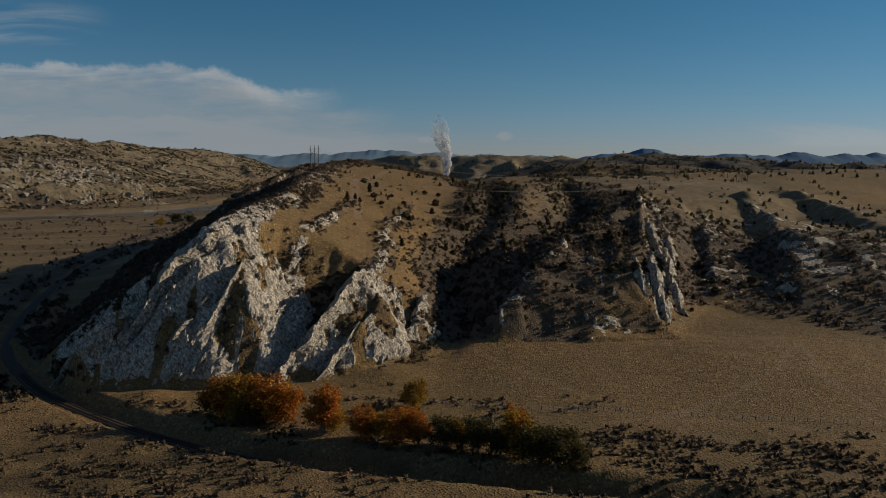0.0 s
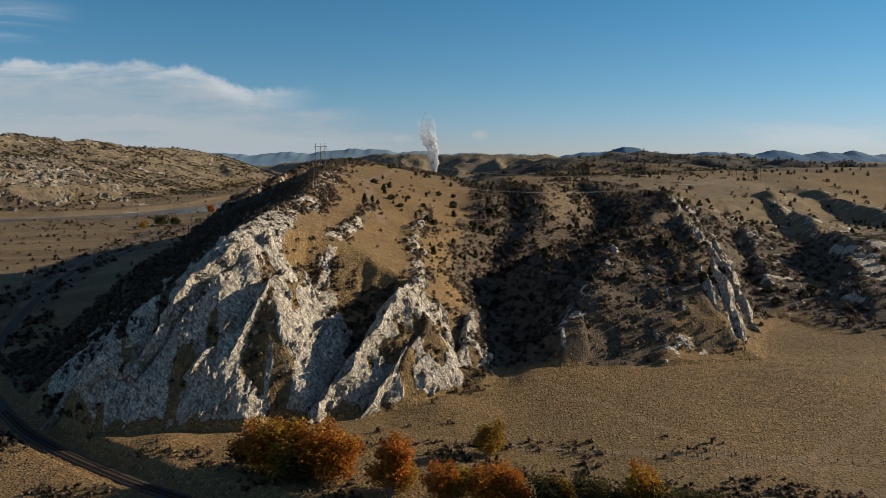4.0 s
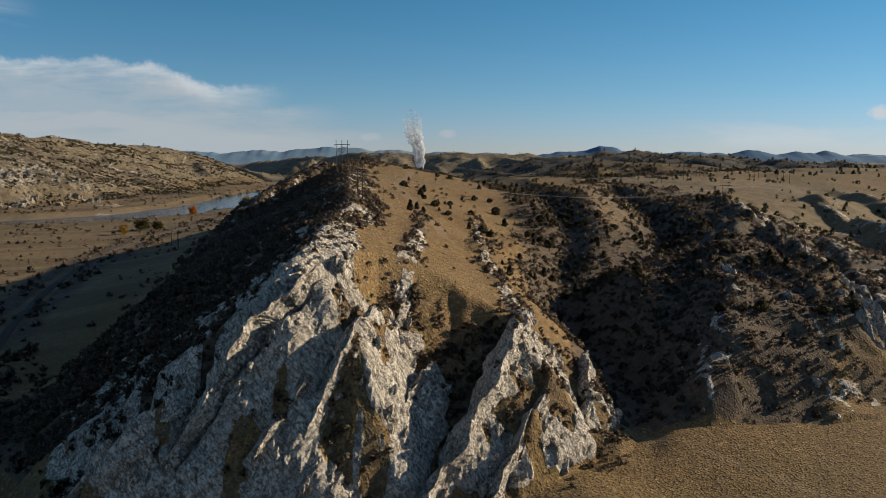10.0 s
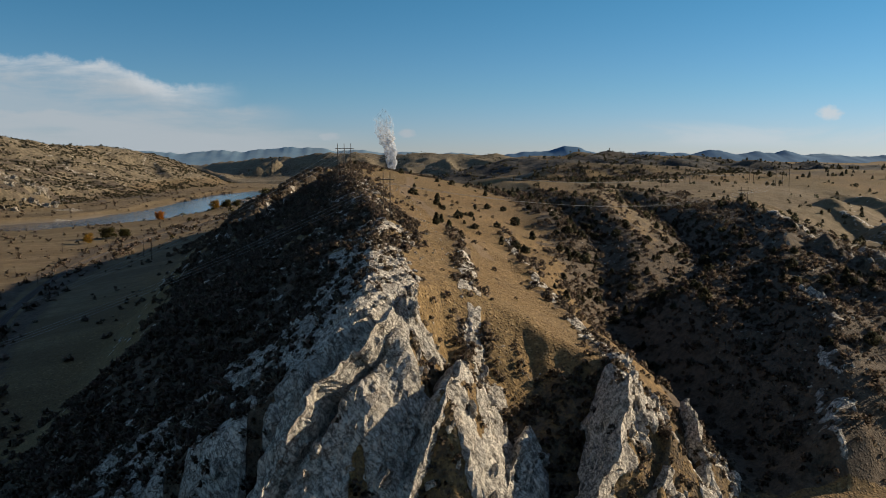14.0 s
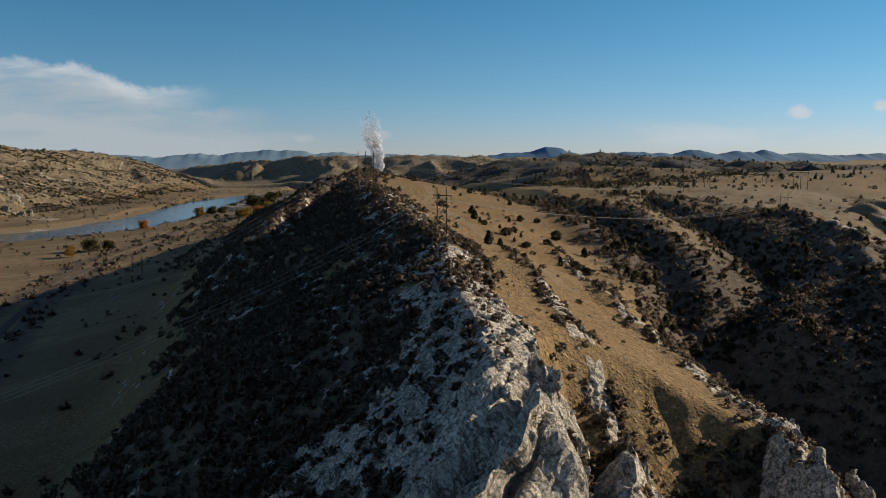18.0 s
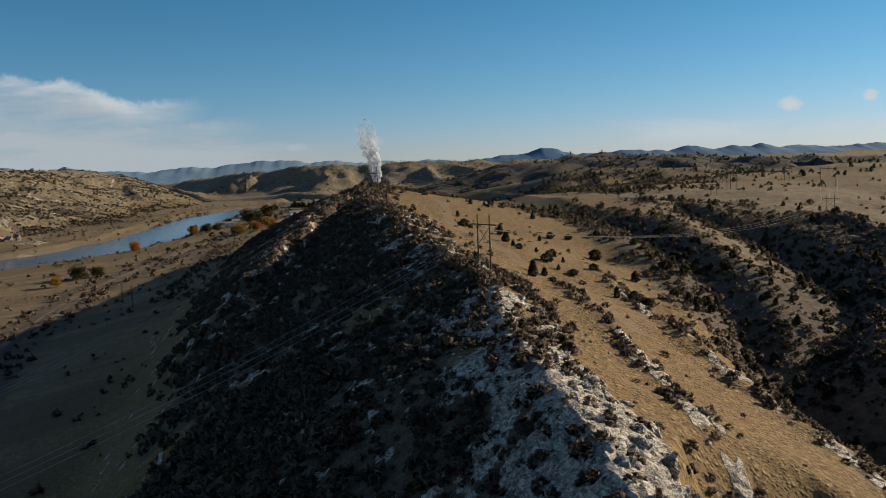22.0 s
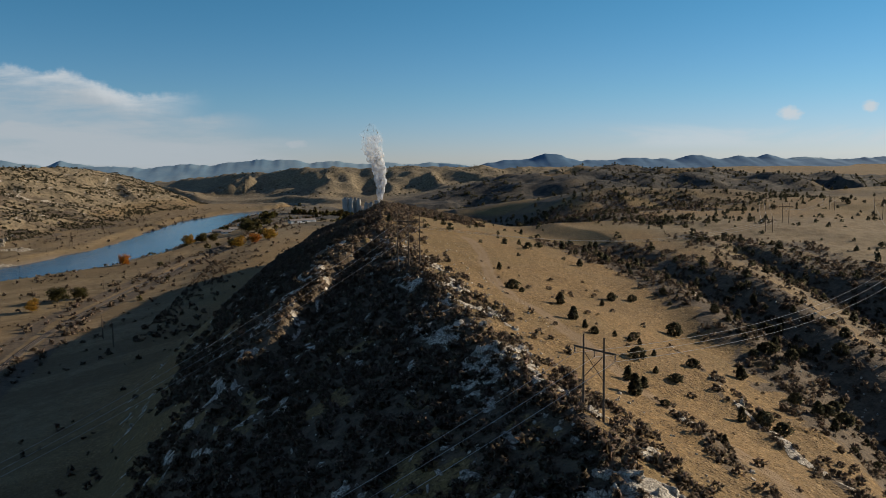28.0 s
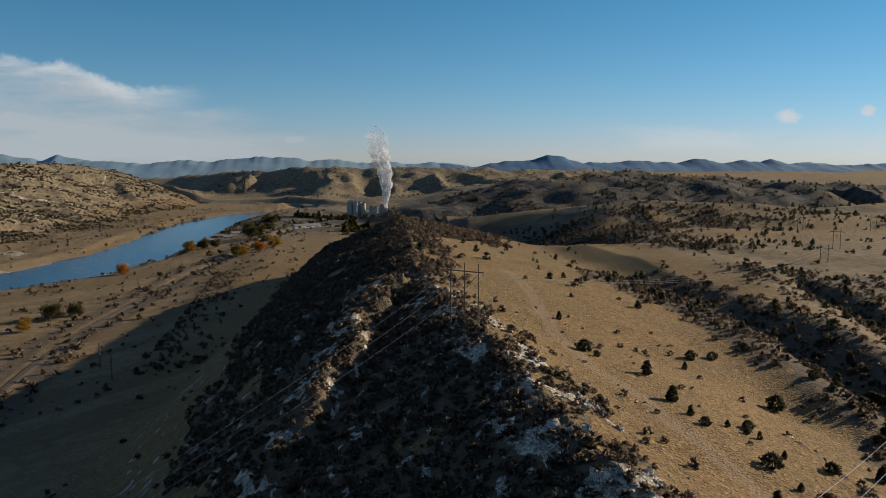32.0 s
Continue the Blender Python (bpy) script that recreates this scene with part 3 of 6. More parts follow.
    scrub = np.maximum(scrub, 0.5 * step(td, 24, 14) * step(td, 4, 7) * step(Y, 380, 480) + 0.3 * step(X, -200, -260) * (z < 30) * (Y > 420))
    scrub = np.maximum(scrub, 0.7 * (s > 0) * step(d / (14 + 7 * vnoise(X / 12, Y / 12, 175)), 1.1, 0.6) * step(Y, 350, 390) * step(Y, 660, 600) * step(fbm(X / 5, Y / 5, 3, 176), -0.35, 0.25))
    # the ridge's far end is brushy on both sides
    scrub = np.maximum(scrub, 0.95 * step(Y + 12 * patch, 860, 900) * step(Y, 1230, 1170) * step(d + 9 * fbm(X / 22, Y / 22, 3, 193), 110, 70) * step(z, 18, 25) * step(fbm(X / 14, Y / 14, 3, 195), -1.0, -0.3) * np.where(s > 0, step(d, 80, 50), 1.0))
    scrub = scrub * (1 - pit)
    td2 = line(X, Y, TRACK)[0] + 0.5 * patch
    worn = step(td2, 3.2, 1.8) * (Y > 425) * (1.0 - 0.4 * step(td2, 0.8, 0.3))
    worn = np.maximum(worn, 0.8 * pit)
    for pts in TRAILS:
        worn = np.maximum(worn, 0.6 * step(line(X, Y, pts)[0] + 0.8 * vnoise(X / 6, Y / 6, 190), 1.7, 0.5))
    scrub = np.maximum(scrub, 0.6 * crag_zone * (1 - rock))
    scrub = np.maximum(scrub, 0.9 * step(X, -125, -150) * step(X, -330, -270) * step(Y, 255, 280) * step(Y, 430, 370) * step(fbm(X / 14, Y / 14, 3, 177), -0.7, 0.0) * step(td, 5, 9))
    sand = step(rd, half + 22 + 22 * step(Y, 1500, 1300), half + 8) * step(z, RIVER_Z + 6, RIVER_Z + 2)
    z = z + 0.12 * fbm((0.8 * X + 0.6 * Y) / 3.3, (0.6 * X - 0.8 * Y) / 2.9, 3, 98) * near
    return z, rock, scrub, worn, sand, near, dull * (1 - bench)


def height(x, y):
    return float(land(np.array([x]), np.array([y]))[0][0])

# ---- materials ----
def shader(name, rough=0.9, metal=0.0):
    m = bpy.data.materials.new(name)
    m.use_nodes = True
    k = Nodes(m.node_tree)
    b = k.t.nodes.new("ShaderNodeBsdfPrincipled")
    o = k.t.nodes.new("ShaderNodeOutputMaterial")
    k.t.links.new(b.outputs[0], o.inputs[0])
    b.inputs["Roughness"].default_value, b.inputs["Metallic"].default_value = rough, metal
    b.inputs["Specular IOR Level"].default_value = 0.25
    return m, k, b


def bump(k, b, h, dist, strength=1.0, normal=None):
    n = k.t.nodes.new("ShaderNodeBump")
    n.inputs["Distance"].default_value, n.inputs["Strength"].default_value = dist, strength
    k.set(n.inputs["Height"], h)
    if normal is not None:
        k.set(n.inputs["Normal"], normal)
    k.set(b.inputs["Normal"], n.outputs[0])
    return n.outputs[0]


def stone_look(k, co):
    """Pale grey limestone in steep beds, with warm stains and cracks painted dark as shade: its colour and its relief.
    """
    turn = k.t.nodes.new("ShaderNodeMapping")
    turn.inputs["Rotation"].default_value = (0, radians(35), 0)
    k.set(turn.inputs["Vector"], co)
    bed = turn.outputs[0]
    wide = k.noise(co, 0.07, 4, 0.6)
    fine = k.noise(k.scaled(bed, 1.3, 0.9, 0.7), 1.0, 7, 0.7, 0.3)
    tiny = k.noise(co, 3.2, 4, 0.7)
    warm = k.noise(co, 0.16, 5, 0.6, 0.5)
    seam = k.noise(k.scaled(bed, 0.55, 0.30, 0.16), 1.0, 5, 0.6, 0.8)
    joint = k.noise(k.scaled(bed, 0.22, 0.5, 0.5), 1.0, 4, 0.6, 0.6)
    split = k.math("MINIMUM", k.math("ABSOLUTE", k.math("SUBTRACT", seam, 0.5)), k.math("ABSOLUTE", k.math("SUBTRACT", joint, 0.47)))
    cr = k.ramp(split, 0.0, 0.022)
    col = k.mix(k.ramp(fine, 0.38, 0.60), (0.33, 0.29, 0.24), (0.80, 0.715, 0.59))
    col = k.mix(k.ramp(wide, 0.45, 0.65, 0.0, 0.55), col, (0.46, 0.41, 0.34))
    col = k.mix(k.ramp(warm, 0.55, 0.72, 0.0, 0.5), col, (0.44, 0.32, 0.20))
    # crack colour carries the shade of gaps in the rock
    col = k.mix(k.math("MULTIPLY", k.math("SUBTRACT", 1.0, cr), 0.7), col, (0.075, 0.065, 0.055))
    # dark blotches imitate the contrast of lit and shaded rock
    shade_blotch = k.noise(co, 1.1, 6, 0.75, 0.4)
    col = k.mix(k.ramp(shade_blotch, 0.54, 0.63, 0.0, 0.6), col, (0.13, 0.115, 0.095))
    relief = k.math("ADD", k.math("ADD", k.math("MULTIPLY", fine, 1.0), k.math("MULTIPLY", tiny, 0.2)), k.math("MULTIPLY", cr, 0.55))
    return col, relief


def ground_material():
    m, k, b = shader("hillside", 0.95)
    co = k.t.nodes.new("ShaderNodeTexCoord").outputs["Object"]
    grain, tuft = k.noise(co, 1.6, 5, 0.7), k.noise(co, 0.45, 4, 0.6)
    wide, vast = k.noise(co, 0.03, 4, 0.6), k.noise(co, 0.006, 4, 0.6)
    grass = k.mix(k.ramp(tuft, 0.3, 0.7), (0.184, 0.112, 0.044), (0.312, 0.192, 0.077))
    grass = k.mix(k.ramp(wide, 0.4, 0.65, 0.0, 0.7), grass, (0.21, 0.135, 0.06))
    grass = k.mix(k.ramp(vast, 0.42, 0.62, 0.0, 0.6), grass, (0.19, 0.138, 0.055))
    grass = k.mix(k.ramp(grain, 0.49, 0.60, 0.0, 0.8), grass, (0.085, 0.056, 0.027))
    dots = k.t.nodes.new("ShaderNodeTexVoronoi")
    k.set(dots.inputs["Vector"], co)
    dots.inputs["Scale"].default_value = 0.55
    sparse = k.ramp(k.noise(co, 0.08, 3, 0.6), 0.45, 0.6)
    grass = k.mix(k.math("MULTIPLY", k.ramp(dots.outputs["Distance"], 0.16, 0.30, 0.8, 0.0), sparse), grass, (0.06, 0.045, 0.025))
    clump = k.t.nodes.new("ShaderNodeTexVoronoi")
    k.set(clump.inputs["Vector"], co)
    clump.inputs["Scale"].default_value = 1.05
    grass = k.mix(k.ramp(clump.outputs["Distance"], 0.12, 0.42, 0.55, 0.0), grass, (0.065, 0.045, 0.022))
    grass = k.mix(k.ramp(k.noise(co, 0.9, 3, 0.6), 0.56, 0.68, 0.0, 0.55), grass, (0.48, 0.33, 0.16))
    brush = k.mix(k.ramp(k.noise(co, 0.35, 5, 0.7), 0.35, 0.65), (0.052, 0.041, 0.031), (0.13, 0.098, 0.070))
    rock_col, relief = stone_look(k, co)
    dirt = k.mix(grain, (0.17, 0.115, 0.066), (0.31, 0.215, 0.125))
    sand = k.mix(grain, (0.15, 0.118, 0.08), (0.26, 0.21, 0.15))
    ragged = k.math("MULTIPLY", k.math("SUBTRACT", k.noise(co, 0.55, 5, 0.65), 0.5), 1.1)
    rock = k.ramp(k.math("ADD", k.attr("rock"), ragged), 0.42, 0.58)
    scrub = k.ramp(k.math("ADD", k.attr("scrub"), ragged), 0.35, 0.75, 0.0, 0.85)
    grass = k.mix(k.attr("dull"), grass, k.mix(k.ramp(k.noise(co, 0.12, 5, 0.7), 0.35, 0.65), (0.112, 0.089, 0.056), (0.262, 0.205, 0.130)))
    col = k.mix(k.attr("meadow_dim"), grass, k.mix(tuft, (0.06, 0.042, 0.02), (0.15, 0.10, 0.045)))
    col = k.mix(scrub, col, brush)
    col = k.mix(k.attr("worn"), col, dirt)
    col = k.mix(k.attr("sand"), col, sand)
    col = k.mix(k.attr("woods"), col, k.mix(k.ramp(k.noise(co, 0.05, 4, 0.7), 0.4, 0.6), (0.030, 0.030, 0.029), (0.088, 0.075, 0.060)))
    col = k.mix(rock, col, rock_col)
    k.set(b.inputs["Base Color"], col)
    h = k.math("ADD", k.math("MULTIPLY", grain, 0.35), k.math("MULTIPLY", k.math("MULTIPLY", relief, rock), 0.75))
    tufts = k.math("MULTIPLY", k.ramp(clump.outputs["Distance"], 0.1, 0.5, 0.3, 0.0), k.math("SUBTRACT", 1.0, rock))
    bump(k, b, k.math("ADD", k.math("ADD", h, tufts), k.math("MULTIPLY", tuft, 0.5)), 0.8, 1.0)
    return m


def plain(name, a, c, scale=1.0, rough=0.9, metal=0.0, relief=0.05, vary=0.0, leafy=False):
    m, k, b = shader(name, rough, metal)
    co = k.t.nodes.new("ShaderNodeTexCoord").outputs["Object"]
    n1, n2 = k.noise(co, scale, 5, 0.65), k.noise(co, scale * 0.15, 3, 0.6)
    col = k.mix(k.ramp(k.math("ADD", k.math("MULTIPLY", n1, 0.6), k.math("MULTIPLY", n2, 0.4)), 0.3, 0.7), a, c)
    if vary:
        r = k.t.nodes.new("ShaderNodeObjectInfo").outputs["Random"]
        g = k.t.nodes.new("ShaderNodeNewGeometry").outputs["Random Per Island"]
        h = k.t.nodes.new("ShaderNodeHueSaturation")
        k.set(h.inputs["Value"], k.ramp(k.math("FRACT", k.math("ADD", r, g)), 0, 1, 1 - vary, 1 + vary))
        k.set(h.inputs["Hue"], k.ramp(g, 0, 1, 0.5 - 0.06 * vary, 0.5 + 0.06 * vary))
        k.set(h.inputs["Color"], col)
        col = h.outputs[0]
    k.set(b.inputs["Base Color"], col)
    if relief:
        bump(k, b, n1, relief)
    if leafy:
        # thin leaves let part of the light through
        through_leaf, both = k.t.nodes.new("ShaderNodeBsdfTranslucent"), k.t.nodes.new("ShaderNodeMixShader")
        k.set(through_leaf.inputs[0], col)
        both.inputs[0].default_value = 0.45
        k.t.links.new(b.outputs[0], both.inputs[1]), k.t.links.new(through_leaf.outputs[0], both.inputs[2])
        k.t.links.new(both.outputs[0], [n for n in k.t.nodes if n.type == "OUTPUT_MATERIAL"][0].inputs[0])
    return m


M_GROUND = ground_material()
M_STONE, _k, _b = shader("limestone", 0.92)
_c, _h = stone_look(_k, _k.t.nodes.new("ShaderNodeNewGeometry").outputs["Position"])
_k.set(_b.inputs["Base Color"], _c), bump(_k, _b, _h, 0.9)
M_CLIFF, _k, _b = shader("grey_cliff_stone", 0.95)
_c, _h = stone_look(_k, _k.t.nodes.new("ShaderNodeNewGeometry").outputs["Position"])
_k.set(_b.inputs["Base Color"], _k.mix(0.55, _c, (0.21, 0.175, 0.125))), bump(_k, _b, _h, 0.9)
M_JUNIPER = plain("juniper_foliage", (0.055, 0.053, 0.032), (0.145, 0.13, 0.078), 2.0, 0.95, relief=0, vary=0.35, leafy=True)
M_BRUSH = plain("dry_brush", (0.105, 0.081, 0.060), (0.27, 0.205, 0.15), 2.0, 0.95, relief=0, vary=0.35, leafy=True)
M_ORANGE = plain("orange_leaves", (0.30, 0.10, 0.014), (0.56, 0.23, 0.035), 0.5, 0.9, relief=0, vary=0.4, leafy=True)
M_GOLD = plain("gold_leaves", (0.24, 0.14, 0.02), (0.44, 0.26, 0.045), 0.5, 0.9, relief=0, vary=0.4, leafy=True)
M_DULL = plain("green_brown_leaves", (0.035, 0.04, 0.014), (0.13, 0.095, 0.03), 0.4, 0.9, relief=0, vary=0.4, leafy=True)
M_BARK = plain("grey_bark", (0.10, 0.08, 0.06), (0.24, 0.20, 0.16), 4.0)
M_POLE = plain("weathered_pole_wood", (0.07, 0.05, 0.035), (0.17, 0.125, 0.09), 3.0)
M_WIRE = plain("weathered_wire", (0.42, 0.41, 0.40), (0.54, 0.52, 0.50), 3.0, 0.6, 0.2, relief=0)
M_STEEL = plain("rail_steel", (0.07, 0.05, 0.04), (0.15, 0.12, 0.10), 3.0, 0.6, 0.2, relief=0)
M_BALLAST = plain("grey_ballast", (0.045, 0.038, 0.031), (0.11, 0.092, 0.075), 6.0, relief=0.1)
M_TIE = plain("creosoted_wood", (0.03, 0.024, 0.018), (0.08, 0.06, 0.045), 3.0)
M_CONCRETE = plain("pale_concrete", (0.34, 0.32, 0.29), (0.48, 0.46, 0.42), 0.2, relief=0.02)
M_SHEET = plain("grey_sheet_metal", (0.22, 0.22, 0.22), (0.36, 0.36, 0.35), 0.3, 0.6, 0.2)
M_ROOF = plain("dull_roof_sheet", (0.18, 0.15, 0.13), (0.30, 0.26, 0.23), 0.4, 0.7)
M_WHITE = plain("white_paint", (0.62, 0.61, 0.58), (0.78, 0.77, 0.74), 0.4, 0.6)
M_PANE = plain("dark_glass", (0.02, 0.025, 0.03), (0.04, 0.045, 0.05), 0.4, 0.1, relief=0)
# distance haze is put into the base colour of both mountain materials
M_FARHILL = plain("haze_tinted_forest_mountain", (0.05, 0.125, 0.22), (0.105, 0.20, 0.31), 0.012, 1.0, relief=0)
M_FARPALE = plain("haze_tinted_pale_mountain", (0.13, 0.24, 0.34), (0.24, 0.33, 0.39), 0.009, 1.0, relief=0)


def water_material():
    m, k, b = shader("river_water", 0.08)
    co = k.t.nodes.new("ShaderNodeTexCoord").outputs["Object"]
    b.inputs["Base Color"].default_value = (0.012, 0.04, 0.085, 1)
    b.inputs["Specular IOR Level"].default_value = 0.14
    bump(k, b, k.noise(k.scaled(co, 1.0, 0.5, 1), 0.35, 4, 0.6), 0.25, 0.6)
    return m


def steam_material():
    m, k, b = shader("white_steam", 1.0)
    b.inputs["Base Color"].default_value = (0.76, 0.77, 0.79, 1)
    co = k.t.nodes.new("ShaderNodeTexCoord").outputs["Object"]
    clear = k.t.nodes.new("ShaderNodeBsdfTransparent")
    mixer = k.t.nodes.new("ShaderNodeMixShader")
    sep = k.t.nodes.new("ShaderNodeSeparateXYZ")
    k.set(sep.inputs[0], co)
    thin = k.ramp(sep.outputs[2], 60, 185, 0.8, 0.03)
    puff = k.ramp(k.noise(co, 0.05, 5, 0.6), 0.25, 0.62)
    k.set(mixer.inputs[0], k.math("MULTIPLY", thin, puff))
    soft = k.t.nodes.new("ShaderNodeBsdfTranslucent")
    soft.inputs[0].default_value = (0.72, 0.73, 0.76, 1)
    both = k.t.nodes.new("ShaderNodeMixShader")
    both.inputs[0].default_value = 0.55
    k.t.links.new(b.outputs[0], both.inputs[1]), k.t.links.new(soft.outputs[0], both.inputs[2])
    k.t.links.new(clear.outputs[0], mixer.inputs[1]), k.t.links.new(both.outputs[0], mixer.inputs[2])
    o = [n for n in k.t.nodes if n.type == "OUTPUT_MATERIAL"][0]
    k.t.links.new(mixer.outputs[0], o.inputs[0])
    return m


M_WATER, M_STEAM = water_material(), steam_material()


# ---- helpers for things ----
def mesh_from(name, verts, faces, mats, smooth=False):
    me = bpy.data.meshes.new(name)
    me.from_pydata([tuple(v) for v in verts], [], [tuple(f) for f in faces])
    for m in (mats if isinstance(mats, (list, tuple)) else [mats]):
        me.materials.append(m)
    if smooth:
        me.polygons.foreach_set("use_smooth", [True] * len(me.polygons))
    me.update()
    return me


def part(name, bm, material, parent, label=""):
    if isinstance(bm, bmesh.types.BMesh):
        me = bpy.data.meshes.new(name)
        bm.to_mesh(me), bm.free()
        me.materials.append(material)
    else:
        me = bm
    ob = new(name, me)
    ob.parent = parent
    return tagged(ob, label=label)


def empty(name, m, **tags):
    ob = new(name)
    ob.matrix_world = m
    return tagged(ob, **tags)


def box(bm, x, y, z, sx, sy, sz, turn=None):
    r = bmesh.ops.create_cube(bm, size=1.0)
    m = Matrix.Translation((x, y, z)) @ (turn or Matrix()) @ Matrix.Diagonal((sx, sy, sz, 1))
    bmesh.ops.transform(bm, matrix=m, verts=r["verts"])
    return bm


def rod(bm, a, b, r0, r1=None, n=8):
    a, b = Vector(a), Vector(b)
    r = bmesh.ops.create_cone(bm, cap_ends=True, segments=n, radius1=r0, radius2=r0 if r1 is None else r1, depth=(b - a).length)
    bmesh.ops.transform(bm, matrix=Matrix.Translation((a + b) / 2) @ (b - a).to_track_quat("Z", "Y").to_matrix().to_4x4(), verts=r["verts"])
    return bm


# ---- the ground ----
def axis(stops, far_lo, far_hi, grow):
    """Grid lines: fine within the stops (start, spacing), coarser and coarser outside."""
    v = []
    for (a, h), (b, _) in zip(stops, stops[1:]):
        v += list(np.arange(a, b - 1e-6, h))
    v.append(stops[-1][0])
    for end, sign in ((far_hi, 1), (far_lo, -1)):
        p, h, out = (v[-1] if sign > 0 else v[0]), stops[0][1], []
        while sign * (end - p) > h:
            p, h = p + sign * h, h * grow
            out.append(p)
        out.append(end)
        v = v + out if sign > 0 else out[::-1] + v
    return np.array(v)


def cells(p, seed, tilt):
    """Blocks in space: every cell is a facet with a push and a tilt of its own."""
    base = np.floor(p)
    best, val = np.full(len(p), 1e9), np.zeros(len(p))
    for a in (-1, 0, 1):
        for b in (-1, 0, 1):
            for c in (-1, 0, 1):
                q = base + (a, b, c)
                k = q[:, 2] * 57 + q[:, 1]
                h = [lattice(q[:, 0], k, seed + n) for n in range(3)]
                e = p - q - np.stack(h, -1)
                d = (e * e).sum(1)
                v = lattice(q[:, 0], k, seed + 5) - 0.5 + tilt * (e[:, 0] * (h[1] - 0.5) + e[:, 1] * (h[2] - 0.5) + e[:, 2] * (h[0] - 0.5))
                closer = d < best
                best, val = np.where(closer, d, best), np.where(closer, v, val)
    return val


def broken(X, Y, z, rock):
    """The bare rock pushed out along its own slope into beds and blocks."""
    gy, gx = np.gradient(z)
    sx, sy = np.gradient(X, axis=1), np.gradient(Y, axis=0)
    n = np.stack([-gx / sx, -gy / sy, np.ones_like(z)], -1)
    n /= np.linalg.norm(n, axis=-1, keepdims=True)
    P = np.stack([X, Y, z], -1)
    on = rock > 0.04
    p = P[on]
    # beds stand steeply and strike away from the front
    bed = np.stack([p[:, 0] * 0.71 - p[:, 2] * 0.71, p[:, 1], p[:, 0] * 0.71 + p[:, 2] * 0.71], -1)
    bed = bed + 1.3 * np.stack([vnoise(p[:, 1] / 9, p[:, 2] / 9, 7), vnoise(p[:, 0] / 9, p[:, 2] / 9, 8), vnoise(p[:, 0] / 9, p[:, 1] / 9, 9)], -1)
    steep = step(n[on][:, 2], 0.88, 0.66) * (p[:, 1] < 360)
    layer = bed[:, 0] / 2.3 + 0.5 * vnoise(p[:, 1] / 6, bed[:, 2] / 14, 13)
    ledge = lattice(np.floor(layer), np.floor(p[:, 1] / 11 + 0.3 * np.floor(layer)), 17) - 0.5 + 0.5 * (layer - np.floor(layer))
    push = (0.4 + 0.5 * steep) * cells(bed / (5.5, 12.0, 26.0), 11, 0.8) + (0.2 + 0.6 * steep) * ledge + (0.4 - 0.05 * steep) * cells(bed / (1.7, 4.0, 9.0), 31, 1.0) + 0.3 * cells(bed / (1.0, 1.7, 2.4), 51, 1.2) + 0.35
    P[on] = p + n[on] * (push * rock[on])[:, None]
    return P


def cover(me, X, Y, z, rock, scrub, worn, sand, dull):
    """The shares of each cover, stored on the mesh for the material."""
    meadow_dim = step(Y, 262, 205) * step(z, 22, 16) * 0.95 * (1 - 0.6 * step(X, -20, 40)) * step(fbm(X / 18, Y / 12, 3, 99), -0.5, 0.3)
    meadow_dim = np.maximum(meadow_dim, 0.12 * step(X, -60, -20) * step(Y, 360, 335) * step(X, 150, 80))
    # eastern hillside: darker cover for its brush, with the glancing sun painted in
    meadow_dim = np.maximum(meadow_dim, 0.4 * step(X, 10, 40) * step(Y, 335, 360) * step(Y - 0.4 * X, 520, 430))
    rd, _, _, rw = line(X, Y, RIVER)
    bands = step(fbm(rd / 16, rw / 150, 4, 103, 0.6), -0.25, 0.35)
    meadow_dim = np.maximum(meadow_dim, 0.5 * step(X, -170, -230) * bands * (Y < 2300) * (z < 34))
    woods = step(line(X, Y, DARK_HILL)[0], 480, 280) * step(fbm(X / 60, Y / 40, 4, 101), -0.9, -0.1)
    woods = np.maximum(woods, 0.9 * step(X, -60, 60) * step(Y, 1080, 1250) * step(Y, 2700, 2300) * step(fbm(X / 130, Y / 80, 4, 104), -0.6, 0.1))
    pd, ps, _, _ = line(X, Y, NORTH_SPUR)
    # spur's southwest slope: brush and junipers, with its shade painted into the cover
    woods = np.maximum(woods, 0.75 * (ps > 0) * step(pd, 8, 22) * step(pd, 170, 120) * step(X, 380, 260) * step(Y, 900, 960) * step(fbm(X / 22, Y / 22, 3, 178), -0.7, 0.0))
    woods = np.maximum(woods, 0.25 * step(line(X, Y, MID_RIDGE)[0], 600, 300) * step(fbm(X / 50, Y / 50, 4, 102), -0.1, 0.6))
    # dull east of the draw: sagebrush, also painted dimmer for the grazing sun
    for name, v in (("rock", rock), ("scrub", scrub), ("worn", worn), ("sand", sand), ("meadow_dim", meadow_dim), ("woods", woods), ("dull", np.maximum(dull, np.maximum(0.45 * step(X, -190, -260) * (z < 40) * (Y > 380), 0.55 * step(X - 0.1 * (Y - 480), 44, 70) * step(Y, 430, 500) * step(Y, 960, 860) * step(X, 420, 330))))):
        me.attributes.new(name, "FLOAT", "POINT").data.foreach_set("value", v.ravel().astype(np.float32))


